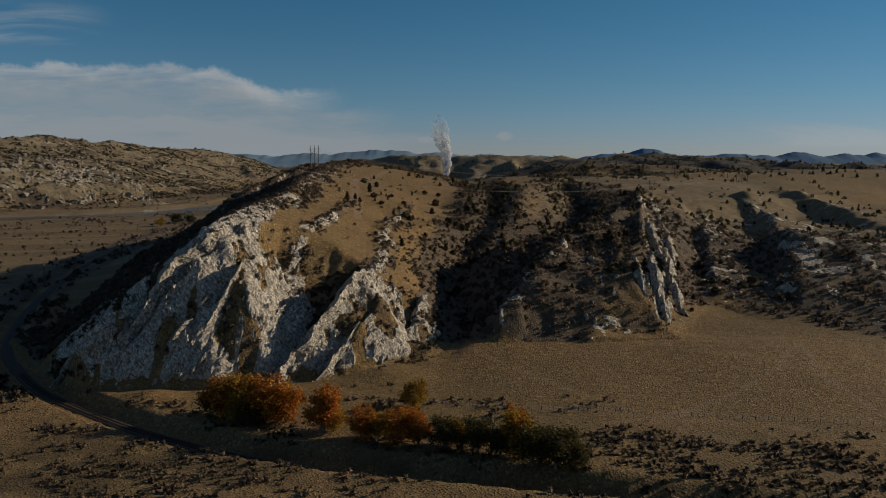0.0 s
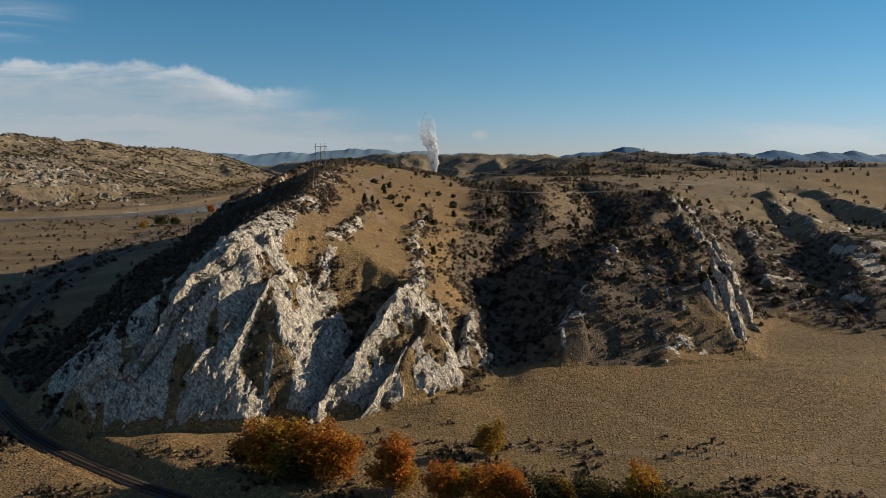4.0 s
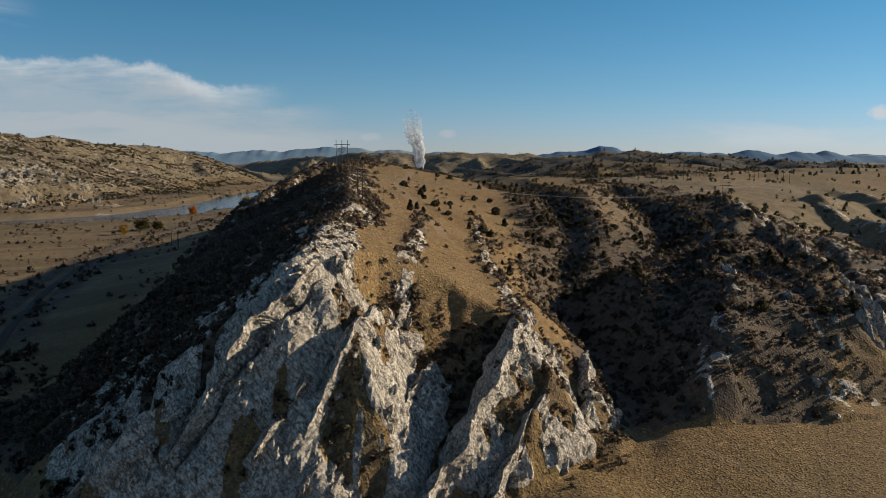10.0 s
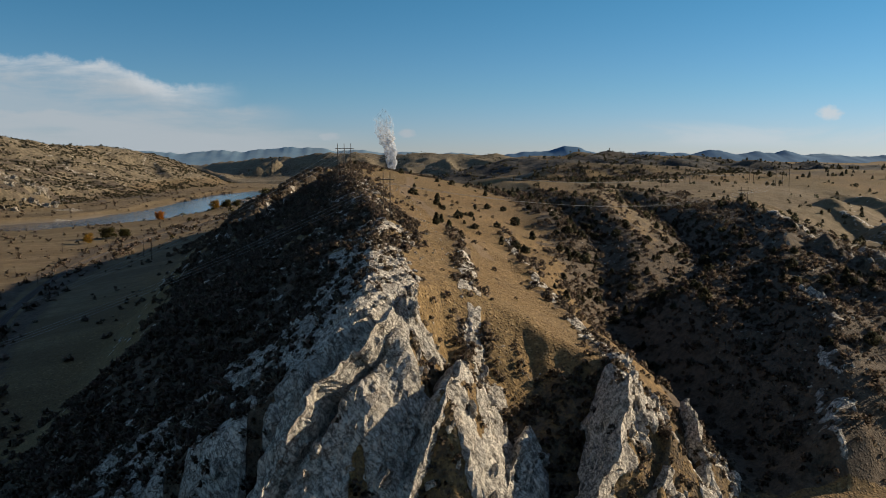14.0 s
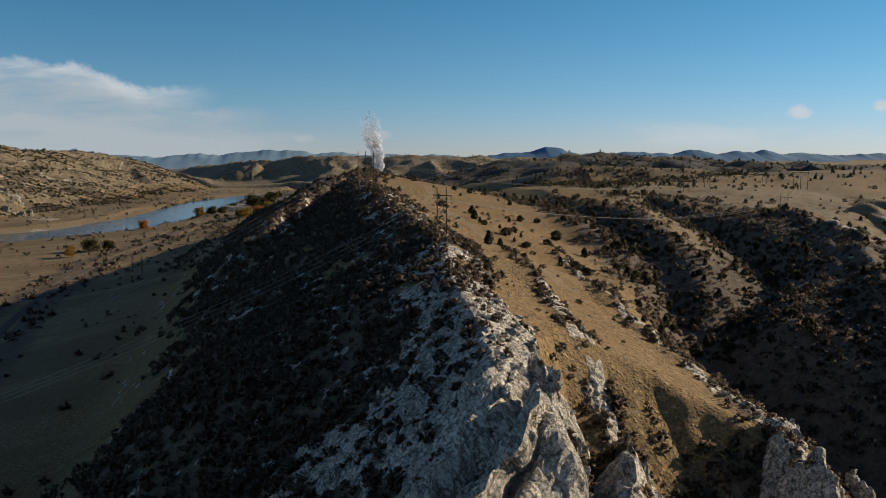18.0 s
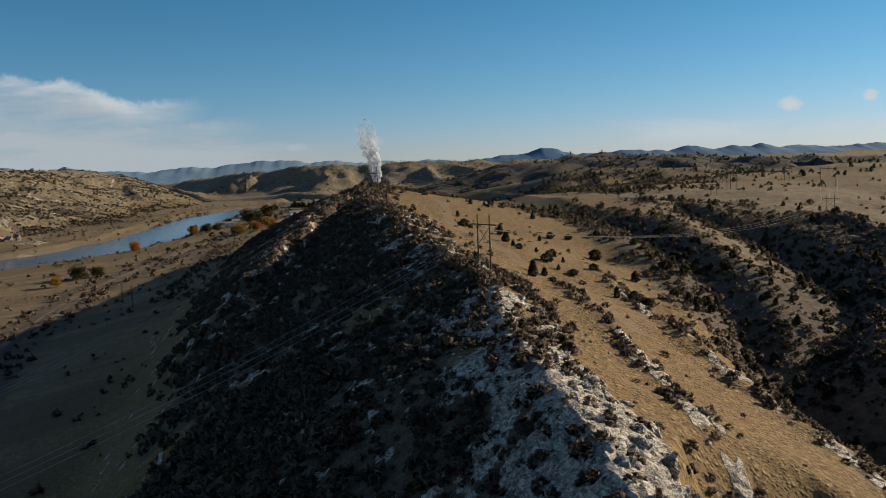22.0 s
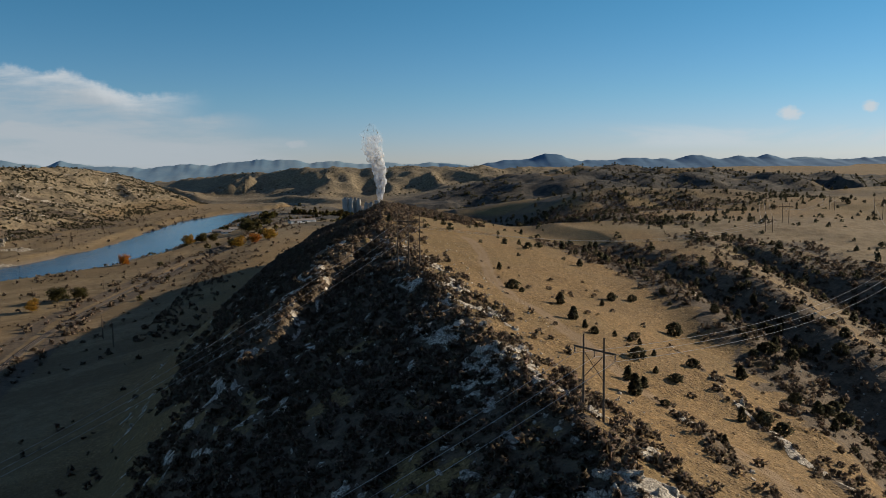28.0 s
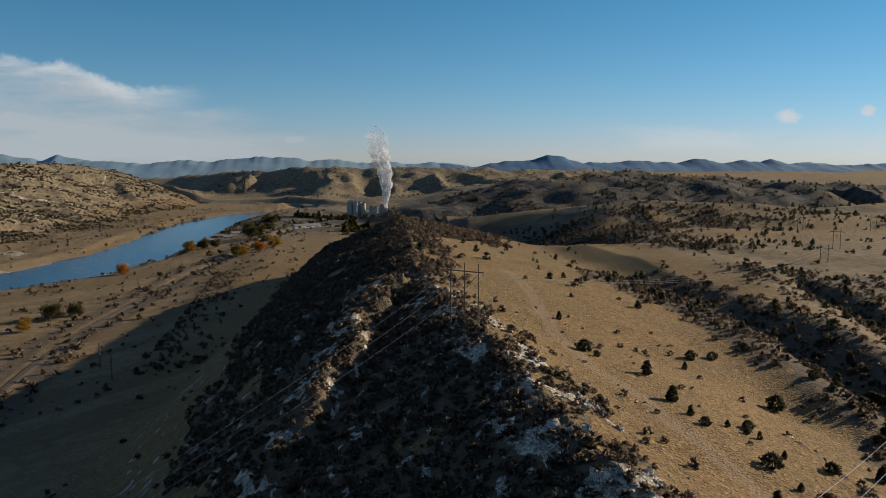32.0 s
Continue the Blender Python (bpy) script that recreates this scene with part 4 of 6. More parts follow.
def hill_sheet(name, label):
    """A finer sheet over a far hill, with its gullies, beds and cliffs."""
    x0, x1, y0, y1, gap = SHEETS[name]
    xs, ys = np.arange(x0, x1, gap), np.arange(y0, y1, gap)
    X, Y = np.meshgrid(xs, ys)
    z, rock, scrub, worn, sand, near, dull = land(X, Y)
    z = z - 14 * (1 - window(X, Y, x0, x1, y0, y1, 0, 90))
    nx, ny = len(xs), len(ys)
    idx = np.arange(nx * ny).reshape(ny, nx)
    quads = np.stack([idx[:-1, :-1], idx[:-1, 1:], idx[1:, 1:], idx[1:, :-1]], -1).reshape(-1, 4)
    me = bpy.data.meshes.new("ground")
    me.from_pydata(np.stack([X, Y, z], -1).reshape(-1, 3).tolist(), [], quads.tolist())
    me.polygons.foreach_set("use_smooth", np.ones(len(quads), bool))
    cover(me, X, Y, z, rock, scrub, worn, sand, dull)
    me.materials.append(M_GROUND)
    me.update()
    return tagged(new("ground", me), label, "hill", kind="structure")


def build_ground():
    xs = axis([(-320, 2.0), (-165, 0.75), (0, 2.1), (260, 2.2)], -4600, 4600, 1.027)
    ys = axis([(150, 2.0), (258, 0.75), (350, 1.1), (480, 1.9), (800, 2.2)], -2500, 4750, 1.021)
    X, Y = np.meshgrid(xs, ys)
    z, rock, scrub, worn, sand, near, dull = land(X, Y)
    # the coarse ground lies below the finer sheets of the far hills
    for x0, x1, y0, y1, _ in SHEETS.values():
        z = z - 12 * window(X, Y, x0, x1, y0, y1, 100, 180) * step(z, 14, 22)
    P = broken(X, Y, z, rock * near)
    nx, ny = len(xs), len(ys)
    idx = np.arange(nx * ny).reshape(ny, nx)
    quads = np.stack([idx[:-1, :-1], idx[:-1, 1:], idx[1:, 1:], idx[1:, :-1]], -1).reshape(-1, 4)
    me = bpy.data.meshes.new("ground")
    me.vertices.add(nx * ny)
    me.vertices.foreach_set("co", P.ravel())
    me.loops.add(quads.size), me.loops.foreach_set("vertex_index", quads.ravel())
    me.polygons.add(len(quads)), me.polygons.foreach_set("loop_start", np.arange(0, quads.size, 4))
    smooth = ((rock * near).ravel()[quads].mean(1) < 0.4) | (Y.ravel()[quads].mean(1) > 352)
    me.polygons.foreach_set("use_smooth", smooth)
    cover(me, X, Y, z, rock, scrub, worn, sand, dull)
    me.materials.append(M_GROUND)
    me.update(), me.validate()
    return tagged(new("ground", me), "dry tan grass hills with grey limestone crags", "ground", kind="structure")


ground = build_ground()
hill_sheet("beds", "grey-brown hill of tilted limestone beds across the river")
hill_sheet("ridge", "gullied ridge of dry hills behind the works")
hill_sheet("dark", "dark wooded hill beyond the plateau")

# ---- water ----
def build_river():
    pts = [Vector((x, y, RIVER_Z)) for x, y, _ in RIVER]
    verts, faces = [], []
    for i, p in enumerate(pts):
        t = (pts[min(i + 1, len(pts) - 1)] - pts[max(i - 1, 0)]).normalized()
        n = Vector((-t.y, t.x, 0))
        verts += [p + n * 95, p - n * 95]
        if i:
            faces.append((2 * i - 2, 2 * i - 1, 2 * i + 1, 2 * i))
    tagged(new("water", mesh_from("water", verts, faces, M_WATER)), "calm blue river between low sandy banks", "river", kind="structure")


build_river()


# ---- far mountains ----
def mountains(label, ridge, y, foot, seed, mat, x0, x1):
    """A far range as slopes cut by gullies; ridge gives the height at x."""
    xs, n_row = np.arange(x0, x1, 13.0), 15
    top = ridge(xs)
    broad = np.convolve(np.pad(top, 30, mode='edge'), np.ones(61) / 61, 'valid')
    rows = []
    for j in range(n_row):
        f = j / (n_row - 1)
        d = xs * 0 + 500 * f
        cut = fbm(xs / 120 + 0.5 * vnoise(xs / 300, d / 200, seed + 5), d / 260, 4, seed, 0.6)
        rows.append(np.stack([xs, y - 500 * (1 - f) + 0 * xs, foot + (broad + (top - broad) * f ** 4 - foot) * (f ** 1.25 + 0.035 * cut * math.sin(math.pi * f))], -1))
    v = np.concatenate(rows)
    n = len(xs)
    faces = [(j * n + i, j * n + i + 1, (j + 1) * n + i + 1, (j + 1) * n + i) for j in range(n_row - 1) for i in range(n - 1)]
    return tagged(new("backdrop", mesh_from("backdrop", v, faces, mat, True)), label, "mountains", kind="structure")


def peaks(xs, items, base, rough=7.0):
    z = np.full_like(xs, base)
    for x, h, w in items:
        z = np.maximum(z, base + h * np.exp(-np.abs((xs - x) / w) ** 1.5))
    return z + rough * fbm(xs / 130, xs * 0, 6, 7, 0.62)


DARK_RANGE = [(1210, 74, 190), (1000, 34, 260), (1450, 34, 200), (1694, 44, 190), (2103, 52, 170), (1900, 30, 200), (2578, 52, 110), (2380, 36, 200), (620, 12, 300), (3300, 14, 500)]
PALE_RANGE = [(-375, 44, 380), (-750, 26, 300), (-1150, 18, 350), (-60, 30, 260), (200, 22, 300)]
SNOW_RANGE = [(-1760, 66, 300), (-1450, 44, 160), (-2200, 58, 400), (-3000, 50, 500), (-3900, 60, 500)]
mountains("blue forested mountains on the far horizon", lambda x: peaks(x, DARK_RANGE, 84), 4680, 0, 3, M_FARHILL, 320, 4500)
mountains("mountains tinted pale blue with haze beyond the valley", lambda x: peaks(x, PALE_RANGE, 96), 4700, 0, 13, M_FARPALE, -4500, 1400)
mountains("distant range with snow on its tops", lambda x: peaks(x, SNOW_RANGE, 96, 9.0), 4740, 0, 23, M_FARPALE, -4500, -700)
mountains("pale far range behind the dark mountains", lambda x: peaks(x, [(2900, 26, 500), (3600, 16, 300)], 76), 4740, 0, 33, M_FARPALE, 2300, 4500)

# ---- plants ----
rng = np.random.default_rng(7)


def spray_crown(n, radius, tall, leaf, shape, seed):
    """A crown of small crossed leaf sprays: shape(f) is its half width, as a share of radius, at the share f of its height."""
    r = np.random.default_rng(seed)
    v, f = [], []
    lumps = r.uniform(0, 6.28, 5)
    for _ in range(n):
        h = r.uniform(0, 1)
        a = r.uniform(0, 6.283)
        rag = 1 + 0.22 * math.sin(3 * a + lumps[0] + 5 * h) + 0.16 * math.sin(5 * a + lumps[1] - 9 * h)
        q = radius * shape(h) * rag * r.uniform(0.35, 1.0) ** 0.5
        c = np.array([q * math.cos(a), q * math.sin(a), tall * h])
        out = np.array([math.cos(a), math.sin(a), r.uniform(-0.2, 0.9)])
        for _ in range(2):
            d = out + r.normal(0, 0.6, 3)
            d /= np.linalg.norm(d)
            e = np.cross(d, r.normal(0, 1, 3))
            e /= np.linalg.norm(e)
            s = leaf * r.uniform(0.6, 1.4)
            k = len(v)
            v += [c - e * s * 0.5 - d * s * 0.4, c + e * s * 0.5 - d * s * 0.3, c + d * s * 0.8 + e * s * 0.1]
            f.append((k, k + 1, k + 2))
    return np.array(v), np.array(f)


def cone_shape(h):
    return (0.55 + 0.45 * min(h / 0.18, 1)) * (1 - h) ** 0.62 + 0.04


def round_shape(h):
    return max(0.08, math.sin(math.pi * min(0.97, 0.16 + 0.82 * h)) ** 0.6)


def round_off(me, n):
    """Leaves take the slope of their crown, so that it shades as one soft mass."""
    me.polygons.foreach_set("use_smooth", np.ones(len(me.polygons), bool))
    me.normals_split_custom_set_from_vertices((n / np.linalg.norm(n, axis=1, keepdims=True)).tolist())


def joined(name, label, category, templates, places, material):
    """Many alike plants or stones as one object: places are x, y, z, size, turn, squash."""
    if not len(places):
        return None
    vs, fs, ns, k = [], [], [], 0
    for i, (x, y, z, s, turn, squash) in enumerate(places):
        tv, tf = templates[i % len(templates)]
        c, n = math.cos(turn), math.sin(turn)
        vs.append(np.stack([x + s * (tv[:, 0] * c - tv[:, 1] * n), y + s * (tv[:, 0] * n + tv[:, 1] * c), z + s * squash * tv[:, 2]], -1))
        fs.append(tf + k)
        e = tv - (0, 0, 0.3)
        ns.append(np.stack([e[:, 0] * c - e[:, 1] * n, e[:, 0] * n + e[:, 1] * c, e[:, 2] + 0.05], -1))
        k += len(tv)
    V, F = np.concatenate(vs), np.concatenate(fs)
    me = bpy.data.meshes.new(name)
    me.vertices.add(len(V)), me.vertices.foreach_set("co", V.ravel())
    me.loops.add(F.size), me.loops.foreach_set("vertex_index", F.ravel())
    me.polygons.add(len(F)), me.polygons.foreach_set("loop_start", np.arange(0, F.size, 3))
    me.materials.append(material)
    me.update(), me.validate()
    if material is not M_STONE:
        round_off(me, np.concatenate(ns))
    return tagged(new(name, me), label, category, kind="stuff")


def spots(n, x0, x1, y0, y1, keep, seed, lo, hi):
    """Random places on the land where keep (of x, y, and the land's shares) lets a plant stand."""
    r = np.random.default_rng(seed)
    x, y = r.uniform(x0, x1, n), r.uniform(y0, y1, n)
    shares = land(x, y)
    ok = r.uniform(0, 1, n) < keep(x, y, shares)
    x, y, z = x[ok], y[ok], shares[0][ok]
    size = lo + (hi - lo) * r.uniform(0, 1, len(x)) ** 1.8
    return np.stack([x, y, z - 0.1, size, r.uniform(0, 6.28, len(x)), r.uniform(0.8, 1.25, len(x))], -1)


def juniper_keep(x, y, sh):
    z, rock, scrub, worn, sand, near, dull = sh
    hog = line(x, y, HOGBACK)
    clump = step(fbm(x / 38, y / 38, 3, 201), -0.1, 0.5)
    k = np.where((hog[1] > 0) & (hog[0] > 32), 0.04 + (0.36 - 0.26 * step(y, 640, 760)) * clump, 0.0)
    k = np.maximum(k, np.where((hog[1] > 0) & (hog[0] <= 32), 0.035, 0))
    draws = np.minimum(line(x, y, DRAW)[0], np.minimum(line(x, y, SIDE_DRAW)[0], line(x, y, DRAW_NORTH)[0]))
    k = np.maximum(k, 0.75 * step(draws, 32, 10) * (y > 400))
    north = line(x, y, DRAW_NORTH)
    k = np.maximum(k, 0.5 * (north[1] > 0) * step(north[0], 110, 70) * (y > 840))
    spur = line(x, y, NORTH_SPUR)
    k = np.maximum(k, 0.55 * (spur[1] > 0) * step(spur[0], 150, 100) * (y > 930))
    k = k * step(y, 395, 440) + np.where((x > 25) & (y > 345) & (y < 470), 0.16, 0)
    return k * (z > 24)


tall_junipers = [spray_crown(260, 0.40, 1.0, 0.15, cone_shape, s) for s in range(4)]
bush_junipers = [spray_crown(300, 0.58, 0.85, 0.16, round_shape, 20 + s) for s in range(4)]
small_crowns = [spray_crown(25, 0.6, 0.8, 0.37, round_shape, 40 + s) for s in range(5)]
tiny_crowns = [spray_crown(9, 0.55, 0.8, 0.6, round_shape, 60 + s) for s in range(6)]
far_crowns = [spray_crown(60, 0.45, 1.0, 0.26, cone_shape, 50 + s) for s in range(5)]

places = spots(8400, -90, 440, 340, 1320, juniper_keep, 3, 1.6, 4.3)
order = np.argsort(np.hypot(places[:, 0] + 110, places[:, 1] - 360))
places = places[order]


def build_junipers():
    makers = []
    for i, (v, f) in enumerate(tall_junipers + bush_junipers):
        root = empty("juniper", pose(0, 0, 0), label="dark green juniper on the dry grass slope" if i < 4 else "low round dark green juniper on the slope", category="juniper", group="junipers on the hills")
        bm = rod(bmesh.new(), (0, 0, -0.1), (0.03, 0.02, 0.45), 0.05, 0.025, 6)
        part("trunk", bm, M_BARK, root)
        me = mesh_from("crown", v + (0, 0, 0.06), f, M_JUNIPER)
        round_off(me, v - (0, 0, 0.3) + (0, 0, 0.02))
        part("crown", me, M_JUNIPER, root)
        makers.append(root)
    for i, (x, y, z, s, turn, q) in enumerate(places[:290]):
        m = Matrix.Translation((x, y, z)) @ Matrix.Rotation(turn, 4, "Z") @ Matrix.Diagonal((s, s, s * q, 1))
        src = makers[int(i * 7 + 3 * (i // 5)) % 8]
        if i < 8:
            makers[i].matrix_basis = m
        else:
            copy_thing(src, m).matrix_basis = m
    joined("far_junipers", "dark junipers scattered over the far slopes", "junipers", far_crowns + small_crowns, places[290:], M_JUNIPER)


build_junipers()


def brush_keep(x, y, sh):
    z, rock, scrub, worn, sand, near, dull = sh
    return np.clip(scrub * 0.9 * (1 - 0.75 * rock), 0, 1) * (z > 18)


shade_brush = spots(20000, -210, -60, 285, 800, brush_keep, 5, 0.9, 2.6)
shade_brush = np.concatenate([shade_brush, spots(22000, -240, 20, 800, 1200, brush_keep, 51, 1.2, 3.4)])
joined("shaded_brush", "dark dense brush on the shaded hillside", "brush", small_crowns, shade_brush, M_BRUSH)
slope_brush = spots(7000, 18, 140, 330, 480, lambda x, y, sh: 0.55 * (sh[2] > 0.25) * (sh[0] > 23), 38, 0.4, 1.3)
joined("slope_brush", "small grey-brown shrubs over the eastern slope", "brush", tiny_crowns, slope_brush, M_BRUSH)
draw_brush = spots(24000, -40, 320, 318, 1180, brush_keep, 6, 0.9, 2.6)
joined("draw_brush", "dark brush along the draws and ribs", "brush", small_crowns, draw_brush, M_BRUSH)
crest_brush = spots(13000, -110, -10, 290, 640, lambda x, y, sh: 0.3 * sh[1] * step(y, 305, 325) + 0.65 * sh[2] * ((x > -72) | (line(x, y, HOGBACK)[1] > 0)) + 0.012, 8, 0.6, 2.0)
joined("crest_brush", "low grey-brown bushes among the crest rocks", "brush", small_crowns, crest_brush, M_BRUSH)
crag_brush = spots(6000, -160, 0, 262, 345, lambda x, y, sh: 0.85 * sh[2] * (1 - 0.8 * sh[1]) * (sh[0] > 15), 28, 0.7, 2.1)
joined("crag_brush", "dark brush in the gaps between the crags", "brush", small_crowns, crag_brush, M_BRUSH)


def valley_keep(x, y, sh):
    rd, _, _, rw = line(x, y, RIVER)
    lanes = step(fbm(rd / 16, rw / 150, 4, 103, 0.6), -0.1, 0.5)
    return (0.06 + 0.5 * lanes * step(fbm(x / 40, y / 40, 3, 207), -0.3, 0.4)) * (sh[0] < 32) * (sh[0] > 12.0) * (1 - sh[4]) * step(y, 430, 600)


valley_brush = spots(20000, -620, -150, 420, 2300, valley_keep, 9, 0.8, 3.4)
line_brush = spots(7000, -420, -130, 380, 2100, lambda x, y, sh: 0.7 * step(line(x, y, RAIL)[0], 26, 14) * (line(x, y, RAIL)[0] > 6) + 0.6 * step(np.abs(line(x, y, RIVER)[0] - 66), 16, 6), 19, 1.4, 5.0)
valley_brush = np.concatenate([valley_brush, line_brush])
joined("valley_brush", "scattered dry bushes on the valley floor", "brush", tiny_crowns, valley_brush, M_BRUSH)
left_brush = spots(54000, -1150, -400, 1000, 2750, lambda x, y, sh: 0.75 * (sh[0] > 18) * step(fbm((x + 0.6 * y) / 80, (y - 0.6 * x) / 24, 3, 211), -0.7, 0.4), 10, 1.2, 4.2)
joined("far_hill_brush", "dark shrubs dotted over the far hill", "brush", tiny_crowns, left_brush, M_JUNIPER)
ridge_trees = spots(40000, -500, 1700, 1250, 3300, lambda x, y, sh: 0.8 * np.maximum(step(line(x, y, DARK_HILL)[0], 430, 200), 0.3 * step(line(x, y, MID_RIDGE)[0], 500, 250)) * step(fbm(x / 60, y / 60, 4, 101), -0.4, 0.4) * (sh[0] > 24), 29, 1.8, 5.0)
joined("ridge_trees", "small dark trees over the hills behind the works", "woods", tiny_crowns, ridge_trees, M_JUNIPER)
flat_trees = spots(1600, -400, -60, 950, 2200, lambda x, y, sh: 0.5 * (step(np.abs(line(x, y, RIVER)[0] - 75), 25, 8) + step(line(x, y, RAIL)[0], 34, 18) * (line(x, y, RAIL)[0] > 10)) * step(fbm(x / 45, y / 45, 3, 217), 0.0, 0.5) * (sh[0] < 26), 31, 3.5, 8.0)
joined("river_trees", "dull gold trees and willows along the river flat", "woods", small_crowns, flat_trees, M_DULL)
foot_brush = spots(7000, -330, -120, 255, 440, lambda x, y, sh: 0.8 * sh[2] * (line(x, y, RAIL)[0] > 7) * (sh[0] > 12), 33, 1.0, 2.8)
joined("foot_brush", "dark brush at the foot of the shaded slope", "brush", tiny_crowns, foot_brush, M_BRUSH)
front_brush = np.concatenate([spots(5000, 30, 190, 165, 242, lambda x, y, sh: 0.8 * step(fbm(x / 16, y / 10, 3, 210), -0.4, 0.2) * step(y, 236, 222) * step(x, 30, 60), 34, 0.5, 1.7), spots(8000, -200, 60, 160, 262, lambda x, y, sh: 0.8 * step(fbm(x / 16, y / 10, 3, 209), -0.3, 0.3) * step(x, 70, 10) * step(x, -215, -150) * step(y, 158, 190) * (line(x, y, RAIL)[0] > 7), 11, 0.5, 1.6)])
joined("meadow_brush", "dry grey-brown weeds beside the railway", "brush", tiny_crowns, front_brush, M_BRUSH)
plain_trees = spots(2600, 100, 1500, 960, 2300, lambda x, y, sh: 0.7 * step(fbm(x / 90, y / 60, 4, 101), -0.2, 0.3), 12, 3.0, 6.0)
joined("far_woods", "dark trees on the far hills", "woods", far_crowns, plain_trees, M_JUNIPER)


def limb_tree(seed, leaf_mat, n_leaf, slim=1.0):
    """A cottonwood one unit tall: a forked trunk with limbs and clustered leaves."""
    r = np.random.default_rng(seed)
    bm = bmesh.new()
    rod(bm, (0, 0, -0.02), (0.01, 0.0, 0.30), 0.028, 0.02, 7)
    tips = []
    for i in range(12):
        a = i * 2.4 + r.uniform(-0.4, 0.4)
        b = Vector((0.01, 0, 0.05 + 0.022 * i))
        reach = r.uniform(0.14, 0.30) * slim
        t = b + Vector((reach * math.cos(a), reach * math.sin(a), r.uniform(0.10, 0.30) + 0.032 * i))
        rod(bm, b, t, 0.013, 0.004, 5)
        tips.append(t)
        for _ in range(3):
            c = b.lerp(t, r.uniform(0.4, 0.9))
            e = c + Vector((r.uniform(-0.14, 0.14) * slim, r.uniform(-0.14, 0.14) * slim, r.uniform(0.03, 0.2)))
            rod(bm, c, e, 0.005, 0.002, 4)
            tips.append(e)
    v, f = [], []
    for _ in range(n_leaf):
        t = np.array(tips[r.integers(len(tips))])
        c = t + r.normal(0, 0.062, 3) * (slim, slim, 1.0) - (0, 0, abs(r.normal(0, 0.07)))
        c[2] = min(max(c[2], 0.03 + 0.1 * r.uniform()), 1.0)
        d, e = r.normal(0, 1, 3), r.normal(0, 1, 3)
        d, e = d / np.linalg.norm(d), e / np.linalg.norm(e)
        s = r.uniform(0.016, 0.034)
        k = len(v)
        v += [c - d * s, c + e * s * 0.7, c + d * s, c - e * s * 0.7]
        f.append((k, k + 1, k + 2, k + 3))
    root = empty("cottonwood", pose(0, 0, 0))
    part("trunk", bm, M_BARK, root)
    part("crown", mesh_from("crown", v, f, leaf_mat), leaf_mat, root)
    return root


def build_cottonwoods():
    kinds = {}
    for name, mat, seed, slim in (("orange", M_ORANGE, 1, 1.0), ("gold", M_GOLD, 2, 1.0), ("dull", M_DULL, 3, 1.0), ("orange_slim", M_ORANGE, 4, 0.75)):
        kinds[name] = limb_tree(seed, mat, 4600, slim)
    words = {"orange": "cottonwood with orange autumn leaves beside the railway", "gold": "cottonwood with golden autumn leaves on the grass", "dull": "cottonwood with dull green and brown leaves", "orange_slim": "slender cottonwood with bright orange leaves"}
    used = set()
    for kind, x, y, h, w in (("dull", -75, 247, 9, 1.1), ("orange", -70, 244, 12.5, 1.0), ("gold", -63, 241, 13, 1.05), ("orange", -56, 239, 13, 1.0), ("orange", -49, 237, 11, 1.0), ("dull", -60, 235, 7, 1.2), ("orange_slim", -36, 225, 13, 0.95), ("gold", -33, 228, 8, 1.0), ("orange", -24, 222, 9, 0.85), ("gold", -19, 222, 7.5, 0.9), ("orange", -12, 219, 10, 0.95), ("orange_slim", -7, 217, 9, 1.0), ("gold", -9, 252, 9, 0.8), ("dull", 1, 214, 9, 0.95), ("gold", 4, 216, 7.5, 0.95), ("dull", 10, 211, 9.5, 0.95), ("dull", 16, 208, 8, 0.95), ("gold", 21, 205, 12, 0.85), ("dull", 24, 202, 11.5, 0.95), ("orange", 20, 206, 13, 0.55), ("dull", 30, 200, 11, 0.95), ("dull", 35, 199, 7.5, 0.95),
                             ("gold", -300, 1425, 13, 1.0), ("dull", -285, 1440, 14, 1.0), ("dull", -272, 1455, 12, 1.1), ("gold", -225, 1330, 12, 1.3), ("orange", -205, 1350, 11, 1.2), ("gold", -190, 1380, 13, 1.3), ("dull", -235, 1360, 12, 1.2), ("orange", -341, 1227, 11, 1.0), ("dull", -339, 990, 13, 1.2), ("dull", -326, 1005, 10, 1.2), ("gold", -345, 950, 9, 1.0), ("dull", -235, 1560, 22, 0.9), ("dull", -228, 1530, 17, 1.1), ("dull", -205, 1500, 14, 1.2)):
        h = h * 1.2
        s = (h * w * 1.35, h * w * 1.35, h)
        m = Matrix.Translation((x, y, height(x, y) - 0.1)) @ Matrix.Rotation(x * 1.7 + y, 4, "Z") @ Matrix.Diagonal((*s, 1))
        ob = kinds[kind]
        if kind in used:
            ob = copy_thing(ob, m)
        used.add(kind)
        ob.matrix_basis = m
        tagged(ob, words[kind] if y < 400 else words[kind].replace("beside the railway", "on the river flat").replace("on the grass", "on the river flat"), "tree", "autumn cottonwoods")


build_cottonwoods()
grove = spots(2600, -230, 60, 1540, 1930, lambda x, y, sh: 0.55 * step(fbm(x / 50, y / 40, 3, 213), -0.1, 0.3) * (sh[0] < 24), 13, 6.0, 12.0)
joined("river_grove", "dark trees in a belt along the river flat", "woods", far_crowns + small_crowns, grove, M_DULL)


